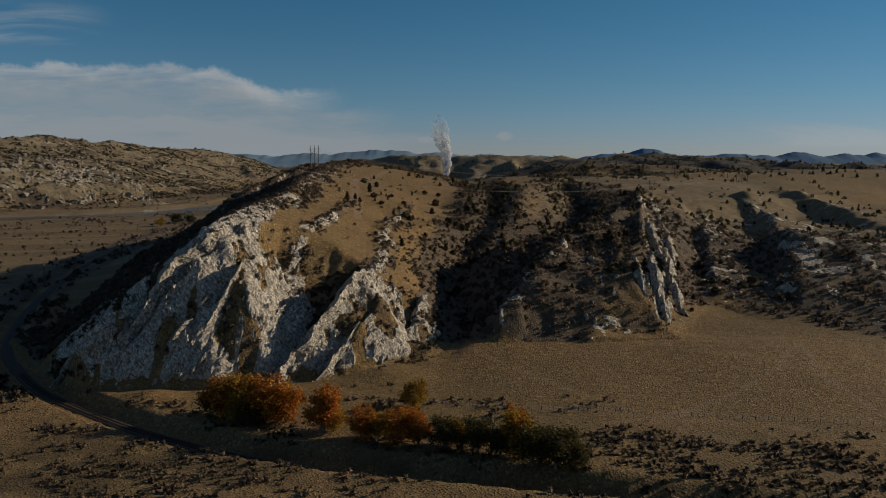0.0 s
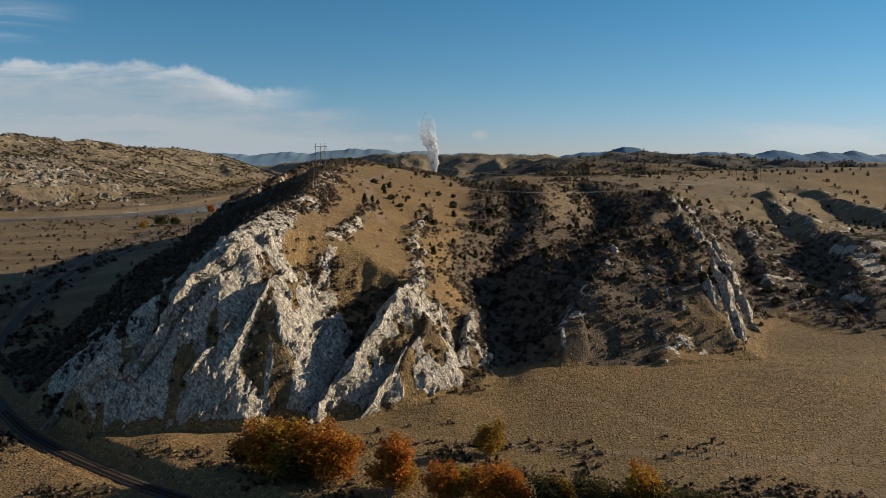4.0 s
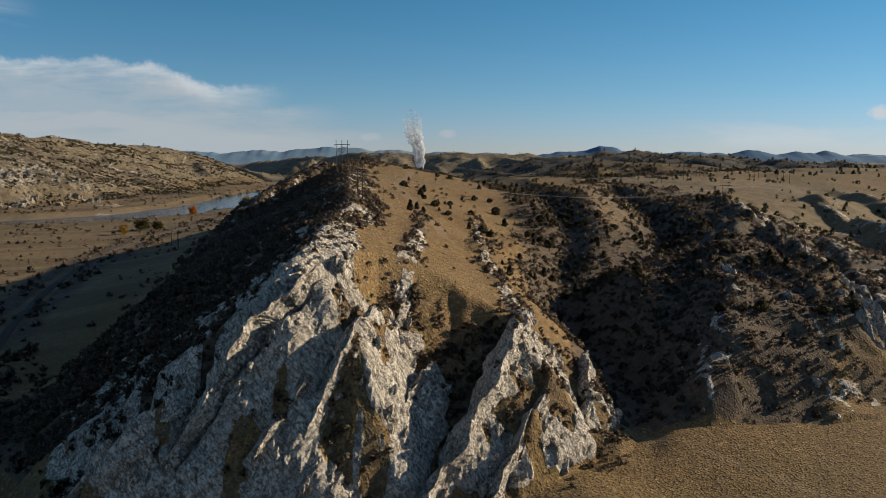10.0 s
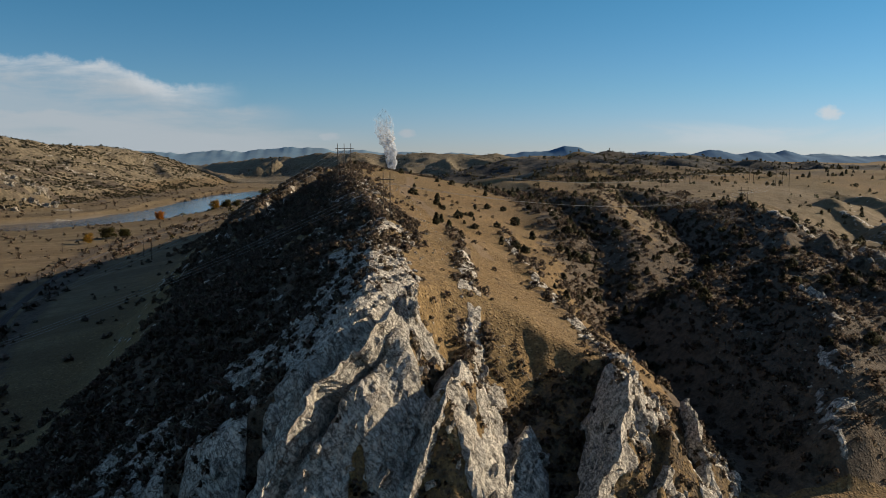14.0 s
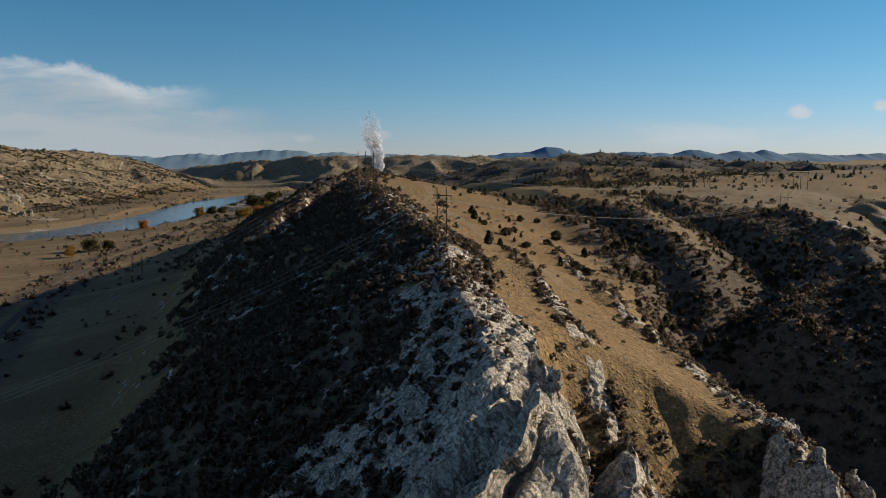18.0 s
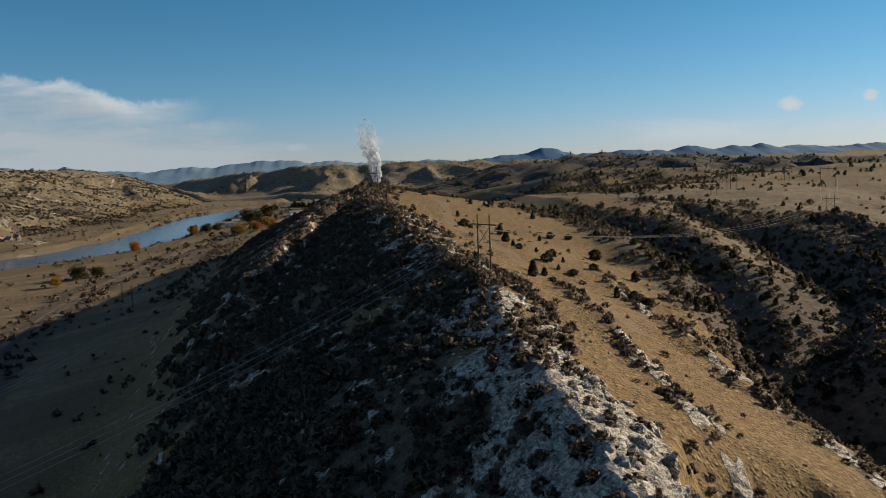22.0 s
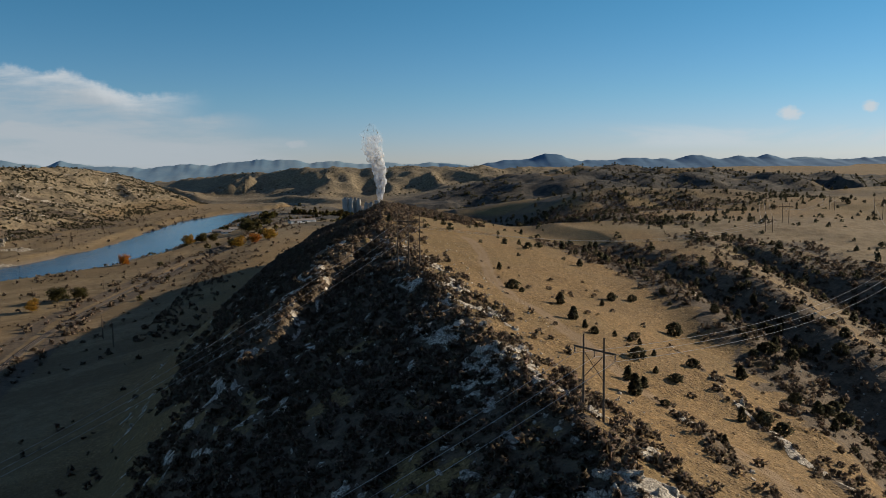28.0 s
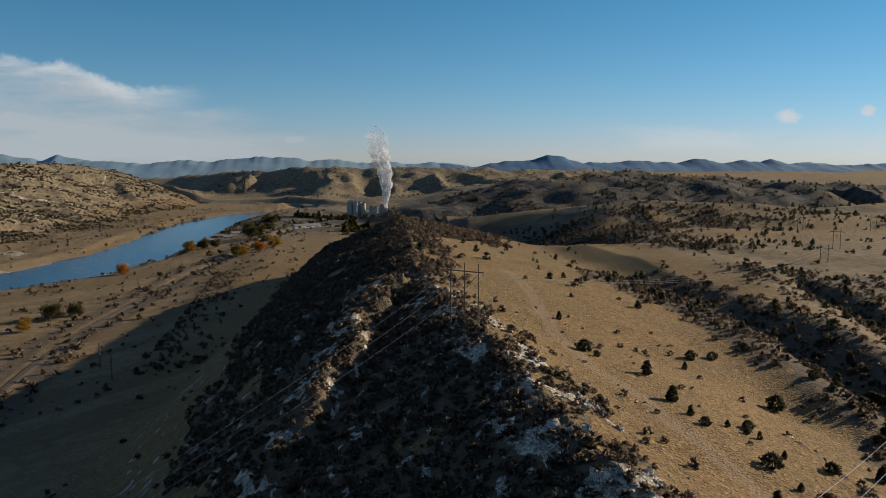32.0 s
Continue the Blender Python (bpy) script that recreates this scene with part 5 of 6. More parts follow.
# ---- stones ----
def stone_template(seed):
    r = np.random.default_rng(seed)
    bm = bmesh.new()
    bmesh.ops.create_icosphere(bm, subdivisions=1, radius=0.5)
    ax = r.uniform(0.6, 1.25, 3)
    cut = [Vector(r.normal(0, 1, 3)).normalized() for _ in range(6)]
    for q in bm.verts:
        for c in cut:
            over = q.co.dot(c) - 0.34
            if over > 0:
                q.co -= c * over
        q.co = Vector((q.co.x * ax[0], q.co.y * ax[1], q.co.z * ax[2] + 0.12))
    bmesh.ops.triangulate(bm, faces=bm.faces)
    bm.verts.ensure_lookup_table()
    v = np.array([q.co[:] for q in bm.verts])
    f = np.array([[q.index for q in p.verts] for p in bm.faces])
    bm.free()
    return v, f


stones = [stone_template(s) for s in range(8)]


def build_stones():
    p = spots(12000, -110, 40, 285, 640, lambda x, y, sh: 0.6 * sh[1] * step(y, 320, 350), 15, 0.5, 2.3)
    p = p[np.argsort(np.hypot(p[:, 0] + 90, p[:, 1] - 380) - 22 * p[:, 3])]
    meshes = [mesh_from("stone", v, f, M_STONE) for v, f in stones]
    for i, (x, y, z, s, turn, q) in enumerate(p[:290]):
        ob = part("stone", meshes[i % 8], M_STONE, ground)
        ob.matrix_basis = Matrix.Translation((x, y, z)) @ Matrix.Rotation(turn, 4, "Z") @ Matrix.Diagonal((s, s, s * q, 1))
    joined("small_stones", "pale limestone blocks strewn over the ridge", "stones", stones, p[290:], M_STONE)
    q = spots(9000, -205, -85, 300, 700, lambda x, y, sh: 0.5 * sh[1] * step(y, 320, 350), 16, 0.6, 2.0)
    joined("shaded_stones", "pale limestone blocks on the shaded slope", "stones", stones, q, M_STONE)
    q = spots(9000, -200, -62, 380, 680, lambda x, y, sh: 0.22 * step(line(x, y, HOGBACK)[0], 70, 5), 18, 0.35, 1.2)
    joined("crest_rubble", "small pale limestone rubble on the crest", "stones", stones, q[:2400], M_STONE)
    q = spots(8000, 15, 290, 335, 660, lambda x, y, sh: 0.55 * sh[1], 17, 0.7, 2.4)
    slope = spots(9000, 20, 300, 332, 640, lambda x, y, sh: 0.5 * step(fbm(x / 20, y / 30, 3, 187), -0.6, 0.5) * (sh[0] > 24) * (sh[2] > 0.3), 37, 0.35, 1.3)
    q = np.concatenate([q, slope])
    joined("rib_stones", "grey limestone blocks on the eastern ribs", "stones", stones, q, M_STONE)


# ---- power lines ----
def hframe(x, y, heading, tall=14.5, legs=2, gap=4.6, arm=9.5, label="weathered wooden two-pole power line structure on the ridge"):
    """A wooden frame; heading: degrees of its cross-arm. Returns the tips where the wires hang."""
    z = height(x, y)
    root = empty("power_pole", Matrix.Translation((x, y, z)) @ Matrix.Rotation(radians(heading), 4, "Z"), label=label, category="power pole", group="power line poles")
    offs = [(i - (legs - 1) / 2) * gap for i in range(legs)]
    for o in offs:
        part("pole", rod(bmesh.new(), (o, 0, -1.5), (o, 0, tall), 0.24, 0.15, 8), M_POLE, root)
    part("cross_arm", box(bmesh.new(), 0, 0.2, tall - 2.6, arm, 0.22, 0.32), M_POLE, root)
    for a, b in zip(offs, offs[1:]):
        for p, q in (((a, -0.1, tall - 8), (b, -0.1, tall - 3.2)), ((b, 0.1, tall - 8), (a, 0.1, tall - 3.2))):
            part("brace", rod(bmesh.new(), p, q, 0.07, 0.07, 6), M_POLE, root)
    tips = []
    for o in (-arm / 2 + 0.2, 0, arm / 2 - 0.2):
        bm = bmesh.new()
        for i in range(5):
            rod(bm, (o, 0.2, tall - 2.9 - 0.2 * i), (o, 0.2, tall - 3.0 - 0.2 * i), 0.13, 0.10, 8)
        part("insulator", bm, M_PANE, root)
        tips.append(root.matrix_world @ Vector((o, 0.2, tall - 3.9)))
    return tips


def wires(a, b, sag, name="power_line"):
    """Three conductors between two frames."""
    root = empty(name, pose(0, 0, 0), label="thin sagging aluminium power line wires", category="power line", group="power line wires")
    for p, q in zip(a, b):
        verts, faces, n = [], [], 28
        for i in range(n + 1):
            t = i / n
            c = p.lerp(q, t) - Vector((0, 0, 4 * sag * t * (1 - t)))
            side = (q - p).cross(Vector((0, 0, 1))).normalized() * 0.042
            up = Vector((0, 0, 0.045))
            verts += [c + side + up * 0.5, c - side + up * 0.5, c - up]
            if i:
                k = 3 * i
                faces += [(k - 3 + j, k - 3 + (j + 1) % 3, k + (j + 1) % 3, k + j) for j in range(3)]
        part("wire", mesh_from("wire", verts, faces, M_WIRE), M_WIRE, root)


def build_power():
    ridge_a = hframe(-80.6, 444.0, -60, 14.6)
    ridge_b = hframe(-96, 588, -42, 19.5, 3, 4.8, 13, "weathered wooden three-pole power line structure on the crest")
    low_a = hframe(-262, 405, -80, label="wooden two-pole power line structure on the valley slope")
    low_b = hframe(-268, 520, -72, label="wooden two-pole power line structure on the valley slope")
    wires(low_a, ridge_a, 5.0), wires(low_b, ridge_b, 6.0)
    east_a = hframe(178, 668, -48, 16, label="wooden two-pole power line structure on the eastern hill")
    east_b = hframe(217, 846, -48, 15, label="tall wooden two-pole power line structure on the plateau")
    east_c = hframe(355, 985, -48, 15, label="wooden two-pole power line structure far across the plateau")
    east_d = hframe(175, 800, -52, 11, label="short wooden two-pole power line structure on the plateau")
    east_e = hframe(300, 1010, -48, 14, label="wooden two-pole power line structure far across the plateau")
    east_f = hframe(345, 905, -48, 19, 3, 6.5, 15, label="tall wooden three-pole power line structure far across the plateau")
    wires(ridge_a, east_a, 9.0), wires(east_a, east_f, 6.0), wires(east_b, east_c, 5.0), wires(ridge_b, east_d, 9.0), wires(east_d, east_e, 5.0)
    v1 = hframe(-264, 832, -70, 15, label="wooden two-pole power line structure on the valley floor")
    v2 = hframe(-250, 800, -70, 15, label="wooden two-pole power line structure on the valley floor")
    hframe(-720, 1560, 20, 16, label="wooden two-pole power line structure on the far hilltop")
    hframe(-660, 1600, 20, 16, label="wooden two-pole power line structure on the far hilltop")
    for i, (x, y) in enumerate(((-345, 880), (-330, 960), (-318, 1050), (-305, 1130), (-290, 1220), (-262, 1310), (-240, 1400), (-310, 760), (-296, 690))):
        root = empty("utility_pole", pose(x, y, height(x, y)), label="slim wooden utility pole beside the railway", category="utility pole", group="utility poles")
        part("pole", rod(bmesh.new(), (0, 0, -1), (0, 0, 9), 0.16, 0.11, 7), M_POLE, root)
        part("cross_arm", box(bmesh.new(), 0, 0.12, 8.4, 2.4, 0.12, 0.14), M_POLE, root)


# ---- the railway ----
def along(pts, gap):
    """Points and headings at even steps along a line, corners rounded."""
    p = [Vector((x, y, 0)) for x, y, _ in pts]
    for _ in range(3):
        q = [p[0]]
        for a, b in zip(p, p[1:]):
            q += [a.lerp(b, 0.25), a.lerp(b, 0.75)]
        p = q + [p[-1]]
    out, left = [], 0.0
    for a, b in zip(p, p[1:]):
        n = (b - a).length
        while left < n:
            out.append((a.lerp(b, left / n), (b - a).normalized()))
            left += gap
        left -= n
    return out


def ribbon(name, steps, profile, zs, material, parent, label=""):
    verts, faces, n = [], [], len(profile)
    for i, (p, t) in enumerate(steps):
        side = Vector((t.y, -t.x, 0))
        verts += [p + side * o + Vector((0, 0, zs[i] + h)) for o, h in profile]
        if i:
            k = i * n
            faces += [(k - n + j, k - n + j + 1, k + j + 1, k + j) for j in range(n - 1)]
    return part(name, mesh_from(name, verts, faces, material), material, parent, label)


def build_railway():
    root = tagged(empty("railway", pose(0, 0, 0)), "single railway track on grey ballast at the foot of the crags", "railway")
    steps = along(RAIL, 3.0)
    zs = [float(v) for v in land(np.array([p.x for p, _ in steps]), np.array([p.y for p, _ in steps]))[0]]
    zs = list(np.convolve(np.pad(zs, 6, mode="edge"), np.ones(13) / 13, mode="valid"))
    ribbon("ballast", steps, [(-3.6, -0.5), (-1.9, 0.35), (1.9, 0.35), (3.6, -0.5)], zs, M_BALLAST, root)
    for o in (-0.72, 0.72):
        ribbon("rail", steps, [(o - 0.06, 0.5), (o - 0.05, 0.68), (o + 0.05, 0.68), (o + 0.06, 0.5)], zs, M_STEEL, root)
    me = mesh_from("sleeper", [(x, y, z) for x in (-1.3, 1.3) for y in (-0.13, 0.13) for z in (0, 0.18)], [(0, 1, 3, 2), (4, 6, 7, 5), (0, 4, 5, 1), (2, 3, 7, 6), (1, 5, 7, 3), (0, 2, 6, 4)], M_TIE)
    ties, n = along(RAIL, 0.62), 0
    for p, t in ties:
        if -170 < p.x < -50 and p.y < 330 and n < 290:
            i = min(range(len(steps)), key=lambda j: (steps[j][0] - p).length_squared)
            ob = part("sleeper", me, M_TIE, root)
            ob.matrix_basis = Matrix.Translation((p.x, p.y, zs[i] + 0.36)) @ Matrix.Rotation(math.atan2(t.y, t.x) + math.pi / 2, 4, "Z")
            n += 1
    # a string of pale goods wagons on the flat
    i0 = [j for j, (p, t) in enumerate(steps) if p.y > 1480][0]
    for c in range(6):
        p, t = steps[i0 + c * 6]
        car = empty("goods_wagon", Matrix.Translation((p.x, p.y, zs[i0 + c * 6] + 0.7)) @ Matrix.Rotation(math.atan2(t.y, t.x), 4, "Z"), label="pale covered goods wagon standing on the railway", category="goods wagon", group="goods wagons")
        bm = box(bmesh.new(), 0, 0, 2.6, 15.5, 3.0, 3.2)
        bmesh.ops.bevel(bm, geom=list(bm.edges), offset=0.25, segments=2, affect="EDGES")
        part("body", bm, M_WHITE, car)
        part("underframe", box(bmesh.new(), 0, 0, 0.85, 15, 2.4, 0.3), M_TIE, car)
        for b in (-5.5, 5.5):
            bm = bmesh.new()
            for dx in (-0.9, 0.9):
                for dy in (-0.75, 0.75):
                    rod(bm, (b + dx, dy - 0.06, 0.42), (b + dx, dy + 0.06, 0.42), 0.42, 0.42, 12)
            part("bogie", bm, M_STEEL, car)


# ---- the works on the river flat ----
def gable(name, x, y, sx, sy, wall, rise, turn, mat, roof, label, category="building", windows=3):
    root = empty(name, Matrix.Translation((x, y, height(x, y) - 0.3)) @ Matrix.Rotation(radians(turn), 4, "Z"), label=label, category=category)
    part("wall", box(bmesh.new(), 0, 0, wall / 2, sx, sy, wall), mat, root)
    hx, hy = sx / 2 + 0.5, sy / 2 + 0.5
    v = [(-hx, -hy, wall), (hx, -hy, wall), (hx, hy, wall), (-hx, hy, wall), (-hx, 0, wall + rise), (hx, 0, wall + rise)]
    part("roof", mesh_from("roof", v, [(0, 1, 5, 4), (2, 3, 4, 5), (0, 4, 3), (1, 2, 5), (0, 3, 2, 1)], roof), roof, root)
    for i in range(windows):
        part("window", box(bmesh.new(), (i + 0.5) / windows * sx - sx / 2, -sy / 2 - 0.03, wall * 0.55, sx / windows * 0.35, 0.06, wall * 0.3), M_PANE, root)
    part("door", box(bmesh.new(), sx * 0.42, -sy / 2 - 0.04, min(1.2, wall * 0.4), 1.6, 0.08, min(2.4, wall * 0.8)), M_POLE, root)
    return root


def build_works():
    for i, (x, y, h, r) in enumerate(((-66, 1945, 34, 5.4), (-54, 1945, 34, 5.4), (-38, 1950, 32, 5.4), (-60, 1958, 34, 5.4), (-45, 1958, 33, 5.4), (-22, 1945, 24, 4.5), (-12, 1945, 24, 4.5))):
        root = empty("silo", pose(x, y, height(x, y) - 0.5), label="tall pale concrete cement silo" if h > 30 else "short concrete silo beside the kiln tower", category="silo", group="cement silos")
        part("shell", rod(bmesh.new(), (0, 0, 0), (0, 0, h), r, r, 28), M_CONCRETE, root)
        bm = rod(bmesh.new(), (0, 0, h), (0, 0, h + 0.6), r + 0.25, r + 0.25, 28)
        part("roof_slab", bm, M_SHEET, root)
        part("roof_house", box(bmesh.new(), 0, 0, h + 2.2, 4, 4, 3.2), M_SHEET, root)
    tower = empty("kiln_tower", pose(2, 1955, height(2, 1955) - 0.5), label="grey sheet-clad kiln tower of the cement works", category="tower")
    part("lower_block", box(bmesh.new(), 0, 0, 11, 14, 12, 22), M_SHEET, tower)
    part("upper_block", box(bmesh.new(), -2, 0, 26, 8, 9, 9), M_SHEET, tower)
    for z in (6, 12, 18):
        part("floor_band", box(bmesh.new(), 0, 0, z, 14.5, 12.5, 0.5), M_CONCRETE, tower)
    stack = empty("chimney", pose(10, 1950, height(10, 1950) - 0.5), label="slim steel chimney that gives off white steam", category="chimney")
    part("flue", rod(bmesh.new(), (0, 0, 0), (0, 0, 22), 2.0, 1.5, 18), M_SHEET, stack)
    part("platform", rod(bmesh.new(), (0, 0, 16), (0, 0, 16.4), 2.8, 2.8, 18), M_STEEL, stack)
    conv = empty("conveyor", pose(0, 0, height(25, 1950)), label="sloping covered conveyor between the works buildings", category="conveyor")
    part("gallery", rod(bmesh.new(), (14, 1948, 14), (58, 1940, 3), 1.6, 1.6, 4), M_SHEET, conv)
    for f in (0.3, 0.65):
        part("trestle", rod(bmesh.new(), (14 + 44 * f, 1948 - 8 * f, -1), (14 + 44 * f, 1948 - 8 * f, 14 - 11 * f), 0.5, 0.5, 6), M_STEEL, conv)
    gable("storage_hall", 47, 1950, 26, 16, 4, 9, 78, M_WHITE, M_WHITE, "pale gabled storage hall of the cement works")
    gable("mill_building", -30, 1985, 40, 18, 12, 4, 4, M_SHEET, M_ROOF, "grey sheet mill building behind the silos")
    gable("workshop", 28, 1925, 20, 12, 6, 3, -5, M_SHEET, M_ROOF, "low grey workshop before the kiln tower")
    gable("long_shed", -150, 1660, 46, 12, 4.5, 2.5, 25, M_WHITE, M_ROOF, "long low pale shed beside the railway")
    for i, (x, y, a) in enumerate(((-290, 1560, 10), (-268, 1590, 15), (-285, 1620, 5), (-262, 1640, 20), (-240, 1680, 12), (-255, 1720, 5))):
        gable("house", x, y, 13 + (i % 3) * 2, 8.5, 3.2, 2.6, a, M_WHITE if i % 2 else M_SHEET, M_ROOF, "small low house on the river flat", "house", 2)
    # the plume: one billowing body that leans, swells and thins out as it rises
    base, n, m = height(10, 1950), 90, 48
    vs, fs = [], []
    for shell in (0.4, 0.72, 1.0):
        start = len(vs)
        for i in range(n):
            f = i / (n - 1)
            z = 21 + 168 * f
            rad = shell * (2.4 + 20 * f ** 0.8) * (1 + 0.25 * noise.noise(Vector((f * 9, 3, 1)))) * min(1.0, 0.15 + (1 - f) * 6)
            cx, cy = -14 * f + 8 * math.sin(f * 6.0) * f + 4 * noise.noise(Vector((f * 6, 0, 7))), 5 * noise.noise(Vector((f * 5, 9, 0)))
            for j in range(m):
                a = 2 * math.pi * j / m
                q = Vector((math.cos(a) * 1.3, math.sin(a) * 1.3, f * 14 + shell * 5))
                lump = 1 + 0.55 * noise.noise(q) + 0.35 * abs(noise.noise(q * 2.3)) + 0.15 * noise.noise(q * 5)
                vs.append((cx + rad * lump * math.cos(a), cy + rad * lump * math.sin(a), z + 5 * noise.noise(q * 1.7)))
                if i:
                    k, w = start + i * m + j, (j + 1) % m
                    fs.append((k - m, start + (i - 1) * m + w, start + i * m + w, k))
    ob = new("steam_plume", mesh_from("steam_plume", vs, fs, M_STEAM, True))
    ob.location = (10, 1950, base)
    tagged(ob, "white steam plume rising from the works chimney", "steam", kind="stuff")


# ---- fence across the meadow ----
def build_fence():
    root = empty("fence", pose(0, 0, 0), label="weathered wooden post and wire fence across the grass", category="fence")
    me = mesh_from("post", [(0.09 * math.cos(a * 1.047), 0.09 * math.sin(a * 1.047), z) for z in (-0.4, 1.35) for a in range(6)], [tuple((a, (a + 1) % 6, (a + 1) % 6 + 6, a + 6)) for a in range(6)] + [(6, 7, 8, 9, 10, 11)], M_POLE)
    line_pts = along([(-22, 262, 0), (10, 252, 0), (60, 246, 0), (120, 240, 0), (200, 232, 0)], 4.0)
    hs = land(np.array([p.x for p, _ in line_pts]), np.array([p.y for p, _ in line_pts]))[0]
    for (p, t), h in zip(line_pts, hs):
        ob = part("post", me, M_POLE, root)
        ob.matrix_basis = Matrix.Translation((p.x, p.y, float(h)))
    for up in (0.5, 0.9, 1.25):
        verts, faces = [], []
        for i, ((p, t), h) in enumerate(zip(line_pts, hs)):
            verts += [(p.x, p.y - 0.1, h + up - 0.015), (p.x, p.y - 0.1, h + up + 0.015), (p.x, p.y - 0.13, h + up)]
            if i:
                k = 3 * i
                faces += [(k - 3 + j, k - 3 + (j + 1) % 3, k + (j + 1) % 3, k + j) for j in range(3)]
        part("fence_wire", mesh_from("fence_wire", verts, faces, M_WIRE), M_WIRE, root)


# ---- outcrops of bedded rock ----
def crag_template(seed, cuts=4):
    """A block of broken limestone: flat faces, split again into small facets."""
    r = np.random.default_rng(300 + seed)
    bm = bmesh.new()
    for p in r.normal(0, 1, (15, 3)):
        p = p / (np.abs(p) ** 3.0).sum() ** (1 / 3.0)
        bm.verts.new(p * r.uniform(0.8, 1.0))
    bmesh.ops.convex_hull(bm, input=bm.verts)
    bmesh.ops.triangulate(bm, faces=bm.faces)
    bmesh.ops.subdivide_edges(bm, edges=bm.edges, cuts=cuts, use_grid_fill=True)
    bmesh.ops.triangulate(bm, faces=bm.faces)
    bm.normal_update()
    v = np.array([q.co[:] for q in bm.verts])
    n = np.array([q.normal[:] for q in bm.verts])
    v = v + n * (0.30 * cells(v * (1.3, 0.9, 0.9) + 20 + seed, seed, 1.5) + 0.15 * cells(v * 3.1 + 40, seed + 9, 1.3) + 0.07 * cells(v * 6.5 + 60, seed + 19, 1.2))[:, None]
    f = [[q.index for q in p.verts] for p in bm.faces]
    bm.free()
    return v, f


def rock_fin(label, group, pts, lit, bed, lit_way, bed_way, seed, gap=0.7, jagged=1.8):
    """A fin of bedded rock: a jagged crest through pts, a broken face of length lit to the sun and a bed plane of length bed in the shade."""
    p = np.array(pts, float)
    run = np.concatenate([[0], np.cumsum(np.linalg.norm(np.diff(p, axis=0), axis=1))])
    n = max(8, int(run[-1] / gap))
    s = np.linspace(0, run[-1], n)
    crest = np.stack([np.interp(s, run, p[:, i]) for i in range(3)], -1)
    for _ in range(int(5 / gap)):
        crest[1:-1] = (crest[:-2] + 2 * crest[1:-1] + crest[2:]) / 4
    zero = np.zeros(n)
    jag = lattice(np.floor(s / 4.1 + 0.6 * vnoise(s / 3, zero, seed)), zero + seed, 5) - 0.5
    crest[:, 2] += jagged * jag + 0.8 * vnoise(s / 1.7, zero, seed + 1)
    crest[:, :2] += np.stack([1.2 * vnoise(s / 6, zero, seed + 2), 1.2 * vnoise(s / 7, zero, seed + 3)], -1)
    taper = np.minimum(1, 0.35 + 3.5 * np.minimum(s, run[-1] - s) / run[-1])
    n_bed, n_lit = max(4, int(bed / gap)), max(5, int(lit / gap))
    rows = [-(i / n_bed) for i in range(n_bed, 0, -1)] + [0.0] + [(i / n_lit) for i in range(1, n_lit + 1)]
    lv, bv = np.array(lit_way, float), np.array(bed_way, float)
    lv, bv = lv / np.linalg.norm(lv), bv / np.linalg.norm(bv)
    along_way = (p[-1] - p[0]) / np.linalg.norm(p[-1] - p[0])
    n_l, n_b = np.cross(lv, along_way), np.cross(along_way, bv)
    n_l, n_b = n_l / np.linalg.norm(n_l), n_b / np.linalg.norm(n_b)
    grid = []
    for c in rows:
        q = crest + (lv * lit * c if c > 0 else bv * bed * -c) * taper[:, None]
        # the face steps back bed by bed
        b = np.stack([q[:, 0] * 0.71 - q[:, 2] * 0.71, q[:, 1], q[:, 0] * 0.71 + q[:, 2] * 0.71], -1)
        step_out = 0.9 * cells(b / (2.6, 6.0, 14.0) + seed, seed, 0.9) + 0.45 * cells(b / (1.1, 2.6, 5.0), seed + 7, 1.1) + 0.3 * cells(q / (0.9, 1.2, 1.5), seed + 9, 1.2)
        w = min(1.0, abs(c) * 6 + 0.3)
        q = q + (n_l if c >= 0 else n_b) * (step_out * w * (1.0 if c >= 0 else 0.7))[:, None]
        grid.append(q)
    m = len(rows)
    v = np.stack(grid, 1)
    base = v.reshape(-1, 3).mean(0)
    root = empty("rock_outcrop", Matrix.Translation(Vector(base)), label=label, category="rock outcrop", group=group)
    f = [(i * m + j, i * m + j + 1, (i + 1) * m + j + 1, (i + 1) * m + j) for i in range(n - 1) for j in range(m - 1)]
    part("slab", mesh_from("slab", (v - base).reshape(-1, 3), f, M_STONE), M_STONE, root)


